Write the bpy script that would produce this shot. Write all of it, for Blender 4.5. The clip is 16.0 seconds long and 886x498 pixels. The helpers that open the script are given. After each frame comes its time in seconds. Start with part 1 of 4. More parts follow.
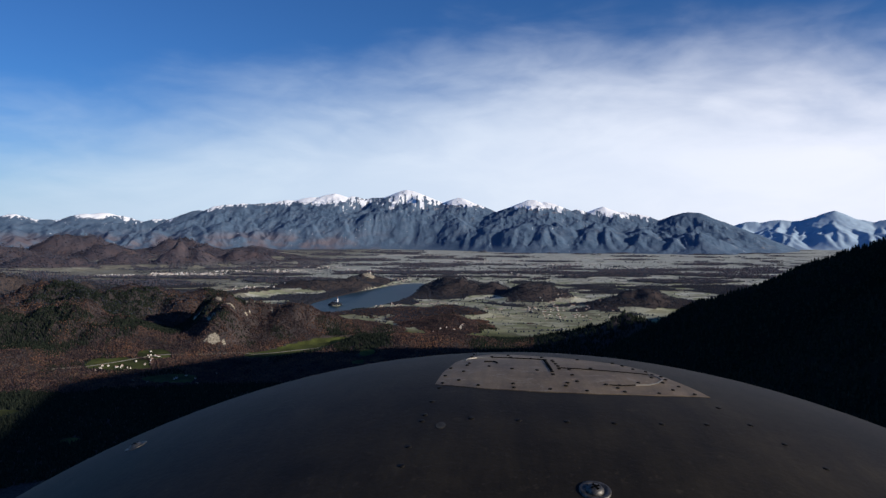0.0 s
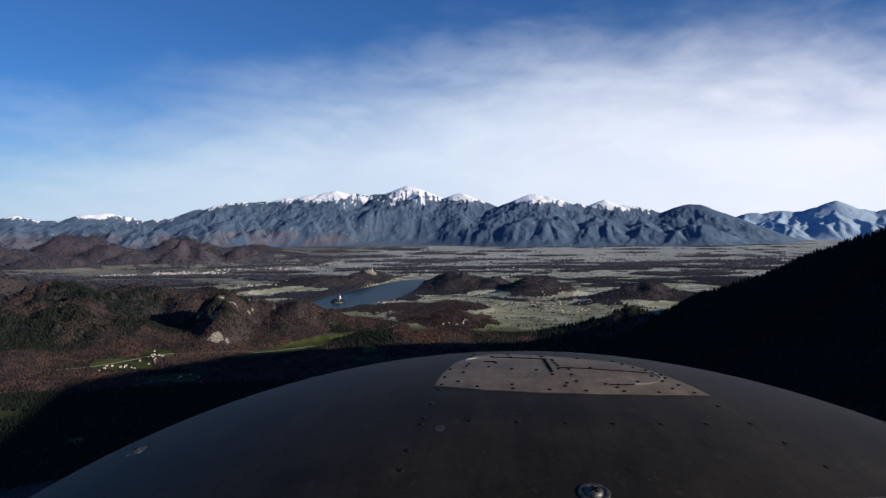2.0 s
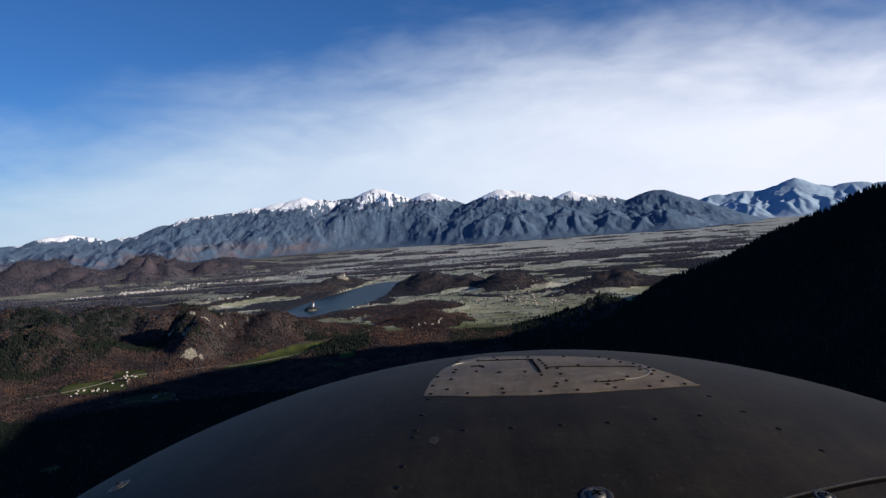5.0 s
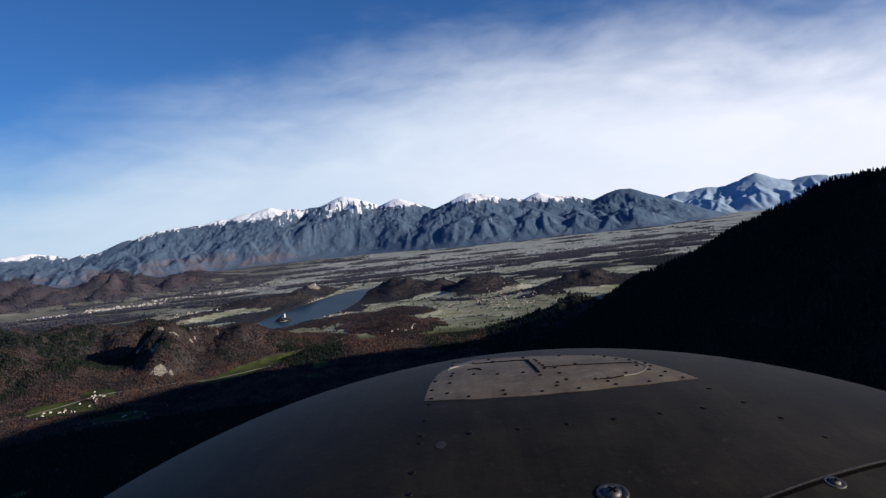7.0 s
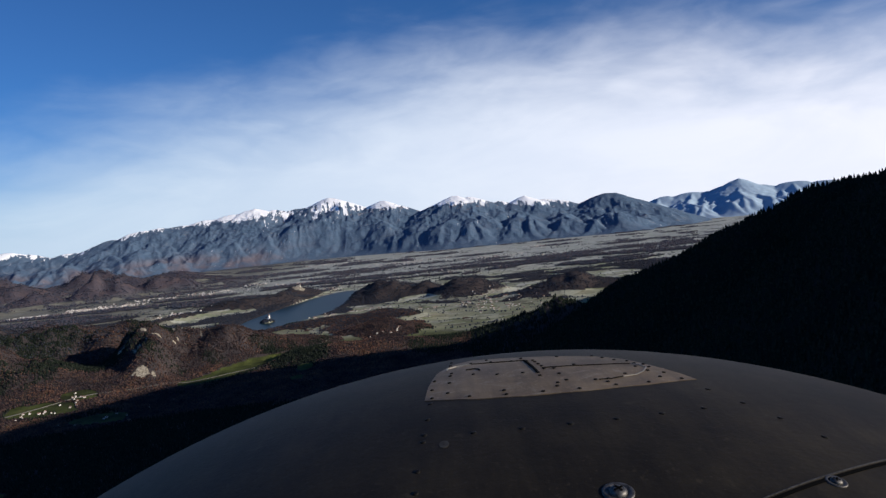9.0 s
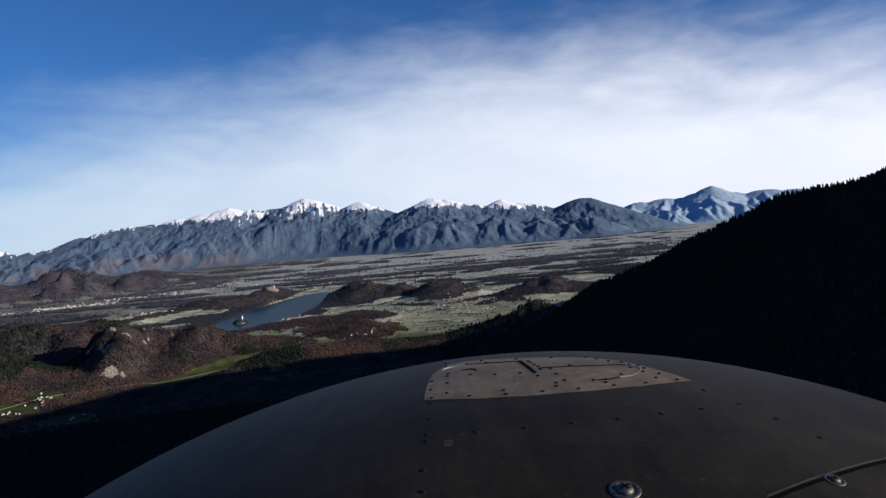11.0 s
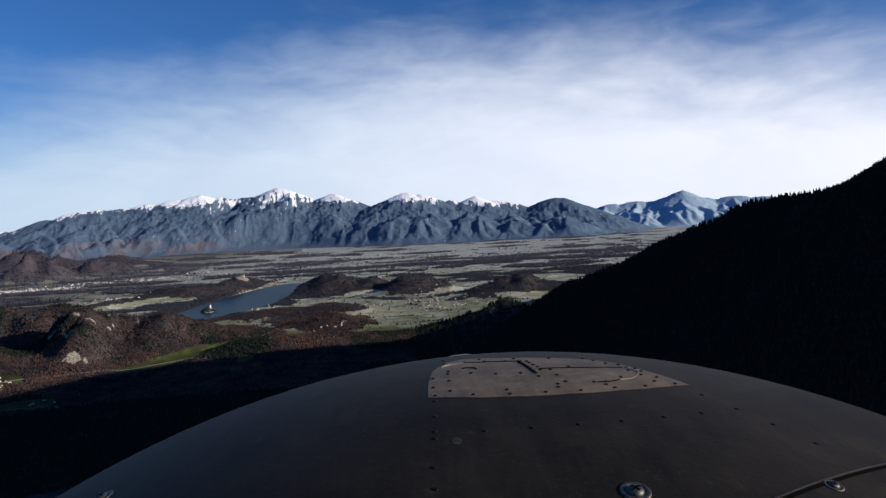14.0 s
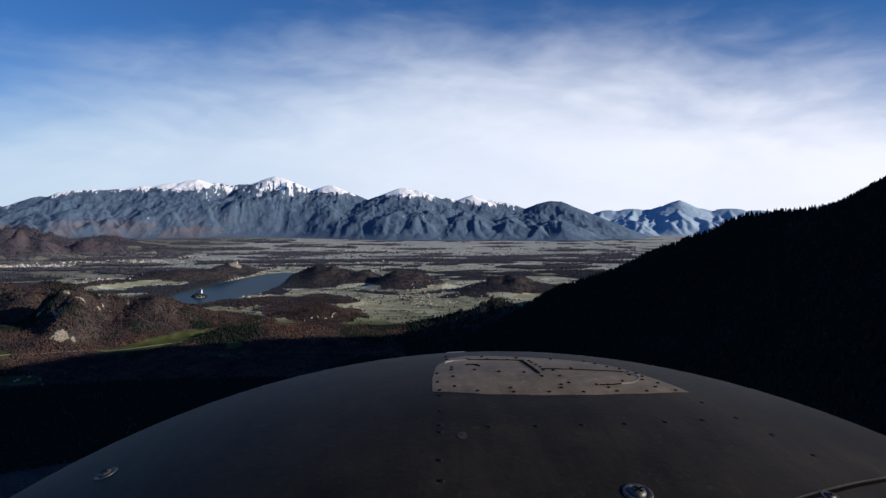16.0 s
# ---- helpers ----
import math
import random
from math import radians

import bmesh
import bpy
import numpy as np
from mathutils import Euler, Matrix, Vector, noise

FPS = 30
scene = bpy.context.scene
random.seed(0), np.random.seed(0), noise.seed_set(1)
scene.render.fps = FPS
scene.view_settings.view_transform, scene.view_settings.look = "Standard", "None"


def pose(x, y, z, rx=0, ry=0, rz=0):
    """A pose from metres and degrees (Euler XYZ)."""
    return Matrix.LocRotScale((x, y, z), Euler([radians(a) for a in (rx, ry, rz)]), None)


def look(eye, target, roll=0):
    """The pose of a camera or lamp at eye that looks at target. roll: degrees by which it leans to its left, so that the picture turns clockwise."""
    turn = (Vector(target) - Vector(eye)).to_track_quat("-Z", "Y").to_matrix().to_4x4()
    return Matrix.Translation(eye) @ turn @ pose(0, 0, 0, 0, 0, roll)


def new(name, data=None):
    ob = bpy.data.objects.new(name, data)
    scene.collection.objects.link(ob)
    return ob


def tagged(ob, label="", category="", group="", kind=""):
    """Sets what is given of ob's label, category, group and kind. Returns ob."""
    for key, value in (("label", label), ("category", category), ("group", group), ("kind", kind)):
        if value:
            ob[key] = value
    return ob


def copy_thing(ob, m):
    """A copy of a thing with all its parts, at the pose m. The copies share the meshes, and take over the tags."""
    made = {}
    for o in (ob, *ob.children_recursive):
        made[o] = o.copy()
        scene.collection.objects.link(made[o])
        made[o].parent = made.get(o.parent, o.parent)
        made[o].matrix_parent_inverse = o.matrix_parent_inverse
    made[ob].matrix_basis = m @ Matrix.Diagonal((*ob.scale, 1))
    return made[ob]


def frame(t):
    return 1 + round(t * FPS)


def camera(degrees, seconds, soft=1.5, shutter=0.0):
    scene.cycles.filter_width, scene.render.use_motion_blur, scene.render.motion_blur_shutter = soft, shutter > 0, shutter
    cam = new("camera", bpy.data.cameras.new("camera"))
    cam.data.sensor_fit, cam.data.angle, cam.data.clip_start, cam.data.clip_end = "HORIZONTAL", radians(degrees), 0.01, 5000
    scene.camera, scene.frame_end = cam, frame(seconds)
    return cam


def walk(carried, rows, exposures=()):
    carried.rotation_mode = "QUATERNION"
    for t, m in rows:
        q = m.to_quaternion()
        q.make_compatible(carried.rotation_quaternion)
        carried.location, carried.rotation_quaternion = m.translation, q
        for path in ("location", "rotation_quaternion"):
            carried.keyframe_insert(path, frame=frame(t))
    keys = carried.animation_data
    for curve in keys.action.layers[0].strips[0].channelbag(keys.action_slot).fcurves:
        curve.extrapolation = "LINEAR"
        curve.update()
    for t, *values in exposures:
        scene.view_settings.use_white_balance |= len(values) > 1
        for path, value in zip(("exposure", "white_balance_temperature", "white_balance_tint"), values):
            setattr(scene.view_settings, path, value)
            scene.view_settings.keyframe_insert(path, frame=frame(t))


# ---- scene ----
# Landscape built at one fifth of life size, the aircraft at life size.
EYE = (0.0, 0.0, 150.0)
cam = camera(66.0, 16.0, soft=1.4)
# seconds, shift of the eye in metres, yaw, pitch and roll in degrees
FLIGHT = [
    (0, 0.061, -0.012, -0.012, 5.61, -2.40, -0.00),
    (0.5, 0.064, -0.010, -0.011, 5.69, -2.42, 0.29),
    (1, 0.068, -0.006, -0.008, 5.71, -2.52, 1.18),
    (1.5, 0.067, -0.008, -0.007, 5.75, -2.62, 0.95),
    (2, 0.066, -0.009, -0.005, 5.71, -2.77, 0.83),
    (2.5, 0.065, -0.008, -0.002, 5.56, -2.90, 0.97),
    (3, 0.063, -0.006, -0.000, 5.28, -3.00, 1.48),
    (3.5, 0.064, -0.004, 0.001, 5.06, -3.04, 2.08),
    (4, 0.064, 0.000, 0.002, 4.73, -3.00, 3.10),
    (6.5, 0.028, 0.008, 0.003, 0.92, -2.76, 5.88),
    (7, 0.024, 0.009, 0.003, 0.50, -2.73, 6.26),
    (7.5, 0.021, 0.009, 0.003, 0.23, -2.71, 6.35),
    (8, 0.017, 0.009, 0.002, -0.00, -2.68, 6.15),
    (8.5, 0.012, 0.008, 0.002, -0.34, -2.67, 6.15),
    (9, 0.005, 0.008, 0.002, -0.67, -2.65, 5.75),
    (11.5, -0.034, 0.005, 0.002, -3.14, -2.63, 4.65),
    (12, -0.042, 0.005, 0.004, -3.58, -2.74, 4.43),
    (12.5, -0.047, 0.005, 0.005, -3.99, -2.82, 4.48),
    (13, -0.053, 0.004, 0.008, -4.29, -3.00, 4.13),
    (13.5, -0.062, 0.003, 0.009, -4.63, -3.09, 3.35),
    (14, -0.068, 0.002, 0.010, -4.85, -3.17, 2.86),
    (14.5, -0.075, 0.000, 0.009, -4.98, -3.20, 2.07),
    (15, -0.079, -0.001, 0.010, -5.08, -3.26, 1.51),
    (15.5, -0.085, -0.004, 0.009, -5.10, -3.27, 0.61),
    (16, -0.090, -0.006, 0.010, -5.14, -3.40, -0.16),
]
walk(cam, [(t, pose(EYE[0] + x, EYE[1] + y, EYE[2] + z, 90 + pitch, roll, yaw)) for t, x, y, z, yaw, pitch, roll in FLIGHT],
     exposures=[(0.0, 0.0), (16.0, 0.0)])

# ---- light ----
SUN_AZ, SUN_EL = 112.0, 17.0          # degrees clockwise from +y, and above the horizon
sun_way = Vector((math.sin(radians(SUN_AZ)) * math.cos(radians(SUN_EL)),
                  math.cos(radians(SUN_AZ)) * math.cos(radians(SUN_EL)), math.sin(radians(SUN_EL))))
sun = new("sun", bpy.data.lights.new("sun", "SUN"))
sun.data.energy, sun.data.angle, sun.data.color = 5.0, radians(0.5), (1.0, 0.91, 0.79)
sun.matrix_world = look((600, -150, 700), Vector((600, -150, 700)) - sun_way)


class Graph:
    """A small wrapper round a node tree."""

    def __init__(self, tree):
        self.tree = tree
        tree.nodes.clear()

    def add(self, kind, links=()):
        node = self.tree.nodes.new(kind)
        for socket, value in dict(links).items():
            self.put(node.inputs[socket], value)
        return node

    def put(self, socket, value):
        if isinstance(value, bpy.types.NodeSocket):
            self.tree.links.new(value, socket)
        else:
            socket.default_value = value

    def math(self, operation, a, b=0.0, clamp=False):
        node = self.tree.nodes.new("ShaderNodeMath")
        node.operation, node.use_clamp = operation, clamp
        self.put(node.inputs[0], a)
        self.put(node.inputs[1], b)
        return node.outputs[0]

    def attribute(self, name):
        node = self.add("ShaderNodeAttribute")
        node.attribute_name = name
        return self.add("ShaderNodeSeparateColor", {0: node.outputs["Color"]}).outputs

    def mix(self, factor, a, b, blend="MIX"):
        node = self.tree.nodes.new("ShaderNodeMix")
        node.data_type, node.blend_type = "RGBA", blend
        for socket, value in ((node.inputs[0], factor), (node.inputs[6], a), (node.inputs[7], b)):
            if not isinstance(value, bpy.types.NodeSocket) and socket.type == "RGBA":
                value = (*value, 1.0) if len(value) == 3 else value
            self.put(socket, value)
        return node.outputs[2]

    def ramp(self, factor, *stops):
        node = self.add("ShaderNodeValToRGB", {0: factor})
        band = node.color_ramp.elements

        def full(colour):
            return (*colour, 1.0) if isinstance(colour, tuple) else (colour, colour, colour, 1.0)
        band[0].position, band[0].color = stops[0][0], full(stops[0][1])
        band[1].position, band[1].color = stops[-1][0], full(stops[-1][1])
        for spot, colour in stops[1:-1]:
            band.new(spot).color = full(colour)
        return node.outputs[0]

    def noise(self, scale, detail=4.0, rough=0.55, vector=None, distortion=0.0):
        node = self.add("ShaderNodeTexNoise", {"Scale": scale, "Detail": detail, "Roughness": rough, "Distortion": distortion})
        if vector is not None:
            self.put(node.inputs["Vector"], vector)
        return node.outputs["Fac"]

    def step(self, value, low, high):
        node = self.add("ShaderNodeMapRange", {"Value": value, "From Min": low, "From Max": high})
        node.interpolation_type = "SMOOTHSTEP"
        return node.outputs[0]


# world: clear winter sky with a bank of thin high cloud
world = bpy.data.worlds.new("winter_sky")
world.use_nodes = True
scene.world = world
g = Graph(world.node_tree)
sky = g.add("ShaderNodeTexSky")
sky.sky_type, sky.sun_disc, sky.sun_elevation, sky.sun_rotation = "NISHITA", False, radians(SUN_EL), radians(SUN_AZ)
sky.altitude, sky.air_density, sky.dust_density, sky.ozone_density = 1300.0, 1.0, 0.6, 2.5
way = g.add("ShaderNodeTexCoord").outputs["Generated"]
parts = g.add("ShaderNodeSeparateXYZ", {0: way})
east, up = parts.outputs[0], parts.outputs[2]
blue = g.mix(1.0, sky.outputs[0], (0.28, 0.57, 0.97), "MULTIPLY")
# upper edge of the cloud bank sinks to both sides of the east-north-east
lean = g.math("SUBTRACT", east, 0.13)
edge = g.math("SUBTRACT", 0.190, g.math("MULTIPLY", g.math("MULTIPLY", lean, lean), 0.21))
stretch = g.add("ShaderNodeMapping", {"Vector": way, "Scale": (2.8, 2.8, 8.0), "Rotation": (0.0, radians(-4), 0.0)}).outputs[0]
wisp = g.noise(1.6, 5.0, 0.55, stretch, 0.5)
fine = g.noise(4.4, 5.0, 0.5, stretch, 0.4)
swirl = g.math("ADD", g.math("MULTIPLY", g.math("SUBTRACT", wisp, 0.5), 0.085), g.math("MULTIPLY", g.math("SUBTRACT", fine, 0.5), 0.060))
depth = g.math("ADD", g.math("SUBTRACT", edge, up), swirl)
veil = g.math("MULTIPLY", g.step(depth, -0.105, 0.105), g.step(parts.outputs[1], -0.35, 0.15))
glow = g.step(east, -0.7, 0.75)
cloud = g.mix(glow, (5.9, 7.3, 8.9), (10.0, 10.1, 11.2))
cloud = g.mix(g.step(wisp, 0.38, 0.68), g.mix(1.0, cloud, (0.93, 0.945, 0.97), "MULTIPLY"), cloud)
full = g.mix(g.math("MULTIPLY", veil, 0.94), blue, cloud)
back = g.add("ShaderNodeBackground", {"Color": full, "Strength": 0.1})
g.add("ShaderNodeOutputWorld", {0: back.outputs[0]})


# ---- materials ----
def surface(name, build, rough=0.85, metal=0.0, bump=None, specular=0.3, thin=0.0):
    """A principled material; build(graph) gives the colour socket, bump(graph) (height socket, strength, distance)."""
    material = bpy.data.materials.new(name)
    material.use_nodes = True
    graph = Graph(material.node_tree)
    shader = graph.add("ShaderNodeBsdfPrincipled", {"Roughness": rough, "Metallic": metal, "Specular IOR Level": specular})
    colour = build(graph)
    graph.put(shader.inputs["Base Color"], colour if isinstance(colour, bpy.types.NodeSocket) else (*colour, 1.0))
    if bump:
        height, strength, distance = bump(graph)
        bumped = graph.add("ShaderNodeBump", {"Height": height, "Strength": strength, "Distance": distance})
        graph.put(shader.inputs["Normal"], bumped.outputs[0])
    out = shader.outputs[0]
    if thin:
        through_light = graph.add("ShaderNodeBsdfTranslucent")
        graph.put(through_light.inputs["Color"], colour)
        out = graph.add("ShaderNodeMixShader", {0: thin, 1: out, 2: through_light.outputs[0]}).outputs[0]
    graph.add("ShaderNodeOutputMaterial", {0: out})
    return material


def place(graph):
    return graph.add("ShaderNodeNewGeometry").outputs["Position"]


def ground_colour(g):
    at = place(g)
    cover = g.attribute("cover")
    wood, rock, frost_haze = cover[0], cover[1], cover[2]
    flat = g.add("ShaderNodeMapping", {"Vector": at, "Scale": (0.034, 0.055, 0.0), "Rotation": (0, 0, 0.5)}).outputs[0]
    cells = g.add("ShaderNodeTexVoronoi", {"Vector": flat, "Scale": 1.0, "Randomness": 0.9}).outputs["Color"]
    pick = g.add("ShaderNodeSeparateColor", {0: cells}).outputs[0]
    fields = g.ramp(pick, (0.05, (0.60, 0.58, 0.46)), (0.25, (0.19, 0.22, 0.115)), (0.42, (0.44, 0.43, 0.32)), (0.56, (0.15, 0.14, 0.12)), (0.74, (0.56, 0.555, 0.47)), (0.95, (0.27, 0.29, 0.18)))
    # turf is kept dark, partly to deepen the shadow on the near valley
    turf = g.ramp(g.noise(0.03, 6.0, 0.65, at), (0.3, (0.020, 0.024, 0.012)), (0.6, (0.085, 0.100, 0.030)), (0.8, (0.12, 0.105, 0.045)))
    green = g.mix(0.50, fields, g.ramp(g.noise(0.02, 4.0, 0.6, at), (0.35, (0.11, 0.12, 0.055)), (0.65, (0.24, 0.235, 0.125))))
    fields = g.mix(g.step(frost_haze, 0.05, 0.30), green, fields)
    fields = g.mix(g.step(frost_haze, 0.0, 0.012), turf, fields)
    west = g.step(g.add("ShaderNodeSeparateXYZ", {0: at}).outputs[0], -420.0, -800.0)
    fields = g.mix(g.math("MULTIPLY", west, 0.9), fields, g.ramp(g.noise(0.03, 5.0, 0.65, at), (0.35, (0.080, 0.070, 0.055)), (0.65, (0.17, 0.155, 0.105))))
    fields = g.mix(g.math("MULTIPLY", g.math("MULTIPLY", g.math("MULTIPLY", frost_haze, g.math("SUBTRACT", 1.0, g.math("MULTIPLY", west, 0.6))), 0.65), g.step(g.noise(0.02, 5.0, 0.6, at), 0.4, 0.72)), fields, (0.47, 0.475, 0.43))
    # far fields are also greyed towards blue, painting in the haze
    fields = g.mix(g.math("MULTIPLY", g.math("MULTIPLY", g.step(frost_haze, 0.5, 0.9), g.math("SUBTRACT", 1.0, g.math("MULTIPLY", west, 0.7))), 0.5), fields, (0.43, 0.45, 0.455))
    speckle = g.step(g.noise(0.05, 7.0, 0.78, at), 0.60, 0.68)
    fields = g.mix(g.math("MULTIPLY", speckle, g.step(frost_haze, 0.02, 0.2)), fields, (0.105, 0.098, 0.088))
    fields = g.mix(0.75, fields, g.ramp(g.noise(0.09, 6.0, 0.7, at), (0.3, (0.55, 0.56, 0.55)), (0.7, (1.25, 1.22, 1.12))), "MULTIPLY")
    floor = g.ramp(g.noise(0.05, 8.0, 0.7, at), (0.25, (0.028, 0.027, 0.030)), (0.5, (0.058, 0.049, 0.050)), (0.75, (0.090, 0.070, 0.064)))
    shrub = g.add("ShaderNodeAttribute")
    shrub.attribute_name = "slope_wood"
    # foothill floor carries a purple-blue tint for the haze before it
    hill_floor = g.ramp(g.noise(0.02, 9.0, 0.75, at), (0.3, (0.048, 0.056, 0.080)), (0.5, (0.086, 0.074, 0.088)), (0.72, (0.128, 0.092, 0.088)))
    # far wood floor lifted to grey-blue, again as painted haze
    floor = g.mix(g.step(frost_haze, 0.6, 0.9), floor, g.ramp(g.noise(0.03, 8.0, 0.7, at), (0.3, (0.075, 0.085, 0.100)), (0.7, (0.150, 0.148, 0.150))))
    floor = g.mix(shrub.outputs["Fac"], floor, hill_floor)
    floor = g.mix(0.85, floor, g.ramp(g.noise(0.55, 4.0, 0.7, at), (0.36, (0.38, 0.38, 0.42)), (0.62, (1.35, 1.28, 1.2))), "MULTIPLY")
    # spur floor near black: shade between its spruces put into the colour
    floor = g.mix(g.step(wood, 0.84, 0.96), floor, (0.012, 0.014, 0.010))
    stone = g.ramp(g.noise(0.55, 6.0, 0.75, at), (0.36, (0.08, 0.068, 0.05)), (0.48, (0.28, 0.24, 0.18)), (0.62, (0.50, 0.45, 0.35)))
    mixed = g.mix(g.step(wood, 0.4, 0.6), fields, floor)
    return g.mix(g.step(g.math("MULTIPLY", rock, g.math("ADD", 0.5, g.noise(0.12, 5.0, 0.7, at))), 0.45, 0.6), mixed, stone)


GROUND = surface("valley_ground", ground_colour, 0.95, bump=lambda g: (g.noise(0.35, 6.0, 0.7, place(g)), 0.6, 1.0), specular=0.1)


def mountain_colour(g):
    at = place(g)
    state = g.attribute("cover")
    snow, bare, brown = state[0], state[1], state[2]
    # slope forest is lightened and blued: distance haze put into its colour
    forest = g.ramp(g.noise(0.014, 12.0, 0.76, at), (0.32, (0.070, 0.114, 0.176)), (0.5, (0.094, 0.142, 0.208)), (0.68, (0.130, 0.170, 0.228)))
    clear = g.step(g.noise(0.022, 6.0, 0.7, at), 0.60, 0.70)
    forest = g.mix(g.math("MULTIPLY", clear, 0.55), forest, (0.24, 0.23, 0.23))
    forest = g.mix(g.math("MULTIPLY", brown, g.step(g.noise(0.006, 5.0, 0.6, at), 0.4, 0.62)), forest, (0.158, 0.134, 0.150))
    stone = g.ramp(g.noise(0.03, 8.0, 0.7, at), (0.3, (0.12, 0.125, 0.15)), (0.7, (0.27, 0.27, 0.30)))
    streaks = g.add("ShaderNodeMapping", {"Vector": at, "Scale": (1.0, 0.16, 0.30)}).outputs[0]
    grain = g.noise(0.075, 9.0, 0.76, streaks)
    land = g.mix(g.step(g.math("ADD", bare, g.math("MULTIPLY", g.math("SUBTRACT", grain, 0.5), 1.6)), 0.45, 0.75), forest, stone)
    return g.mix(g.step(g.math("ADD", snow, g.math("MULTIPLY", g.math("SUBTRACT", grain, 0.5), 3.0)), 0.40, 0.58), land, (0.97, 0.97, 0.985))


def mountain_relief(g):
    bare = g.math("SUBTRACT", 1.0, g.math("MULTIPLY", g.attribute("cover")[0], 0.85))
    return g.math("MULTIPLY", g.noise(0.035, 12.0, 0.72, place(g)), bare), 0.7, 5.0


MOUNTAIN = surface("hazed_mountain_slopes", mountain_colour, 0.95, bump=mountain_relief, specular=0.05)
# haze over the far chain is painted in as pale blue
FAR_RIDGE = surface("hazed_far_ridges", lambda g: g.ramp(g.noise(0.008, 8.0, 0.65, place(g)), (0.35, (0.33, 0.44, 0.55)), (0.65, (0.39, 0.50, 0.61))), 0.95, specular=0.05)
WATER = surface("lake_water", lambda g: (0.016, 0.034, 0.036), 0.34, specular=0.085,
                bump=lambda g: (g.noise(0.25, 4.0, 0.6, place(g)), 0.05, 0.3))


def island_ramp(*stops):
    return lambda g: g.ramp(g.add("ShaderNodeNewGeometry").outputs["Random Per Island"], *stops)


def crown_colour(g):
    # brown crowns hold some extra blue to paint in valley haze
    tone = island_ramp((0.0, (0.053, 0.046, 0.055)), (0.35, (0.108, 0.076, 0.074)), (0.6, (0.172, 0.107, 0.082)), (0.85, (0.120, 0.095, 0.100)), (1.0, (0.096, 0.088, 0.066)))(g)
    stand = g.ramp(g.noise(0.016, 5.0, 0.6, place(g)), (0.32, (0.50, 0.56, 0.66)), (0.5, (1.0, 0.95, 0.94)), (0.66, (1.45, 1.20, 0.98)))
    patch = g.ramp(g.noise(0.06, 4.0, 0.7, place(g), 0.6), (0.36, (0.58, 0.62, 0.72)), (0.5, (1.0, 0.98, 0.96)), (0.64, (1.35, 1.28, 1.15)))
    return g.mix(1.0, g.mix(1.0, tone, stand, "MULTIPLY"), patch, "MULTIPLY")


BARE_CROWNS = surface("bare_crowns", crown_colour, 0.95, specular=0.05, thin=0.4)
# needle colour lowered to hold the shade of valley and spur
NEEDLES = surface("shade_darkened_needles", island_ramp((0.0, (0.010, 0.015, 0.013)), (0.5, (0.018, 0.025, 0.018)), (1.0, (0.032, 0.037, 0.025))), 0.95, specular=0.05)
# foothill crowns blued and lifted, so haze is in their colour
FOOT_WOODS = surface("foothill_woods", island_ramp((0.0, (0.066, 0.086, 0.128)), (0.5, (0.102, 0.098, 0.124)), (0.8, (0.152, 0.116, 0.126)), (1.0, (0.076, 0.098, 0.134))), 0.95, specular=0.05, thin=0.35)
# blue in these trees imitates the haze round the lake
HEDGES = surface("hazed_field_trees", island_ramp((0.0, (0.040, 0.052, 0.076)), (0.6, (0.068, 0.070, 0.092)), (1.0, (0.044, 0.060, 0.078))), 0.95, specular=0.05, thin=0.35)


def spread(tone):
    def build(g):
        shade = g.add("ShaderNodeObjectInfo").outputs["Random"]
        return g.mix(shade, tuple(c * 0.72 for c in tone), tone)
    return build


WHITE_PLASTER = surface("church_plaster", lambda g: g.ramp(g.noise(0.9, 4.0, 0.6, place(g)), (0.3, (0.78, 0.76, 0.71)), (0.7, (0.88, 0.86, 0.82))), 0.9)
PLASTER = surface("house_plaster", spread((0.68, 0.64, 0.58)), 0.9)
ROOF_TILE = surface("house_roof_tiles", spread((0.22, 0.13, 0.10)), 0.85)
FAR_WALLS = surface("far_house_walls", island_ramp((0.0, (0.50, 0.44, 0.40)), (0.6, (0.70, 0.67, 0.63)), (1.0, (0.32, 0.21, 0.17))), 0.9)
ROAD = surface("pale_road", lambda g: g.ramp(g.noise(0.6, 4.0, 0.6, place(g)), (0.3, (0.12, 0.11, 0.095)), (0.7, (0.20, 0.185, 0.16))), 0.9)
STONE_WALL = surface("old_stone_wall", lambda g: g.ramp(g.noise(0.8, 4.0, 0.6, place(g)), (0.3, (0.5, 0.46, 0.38)), (0.7, (0.68, 0.64, 0.55))), 0.9)


def own(graph):
    return graph.add("ShaderNodeTexCoord").outputs["Object"]


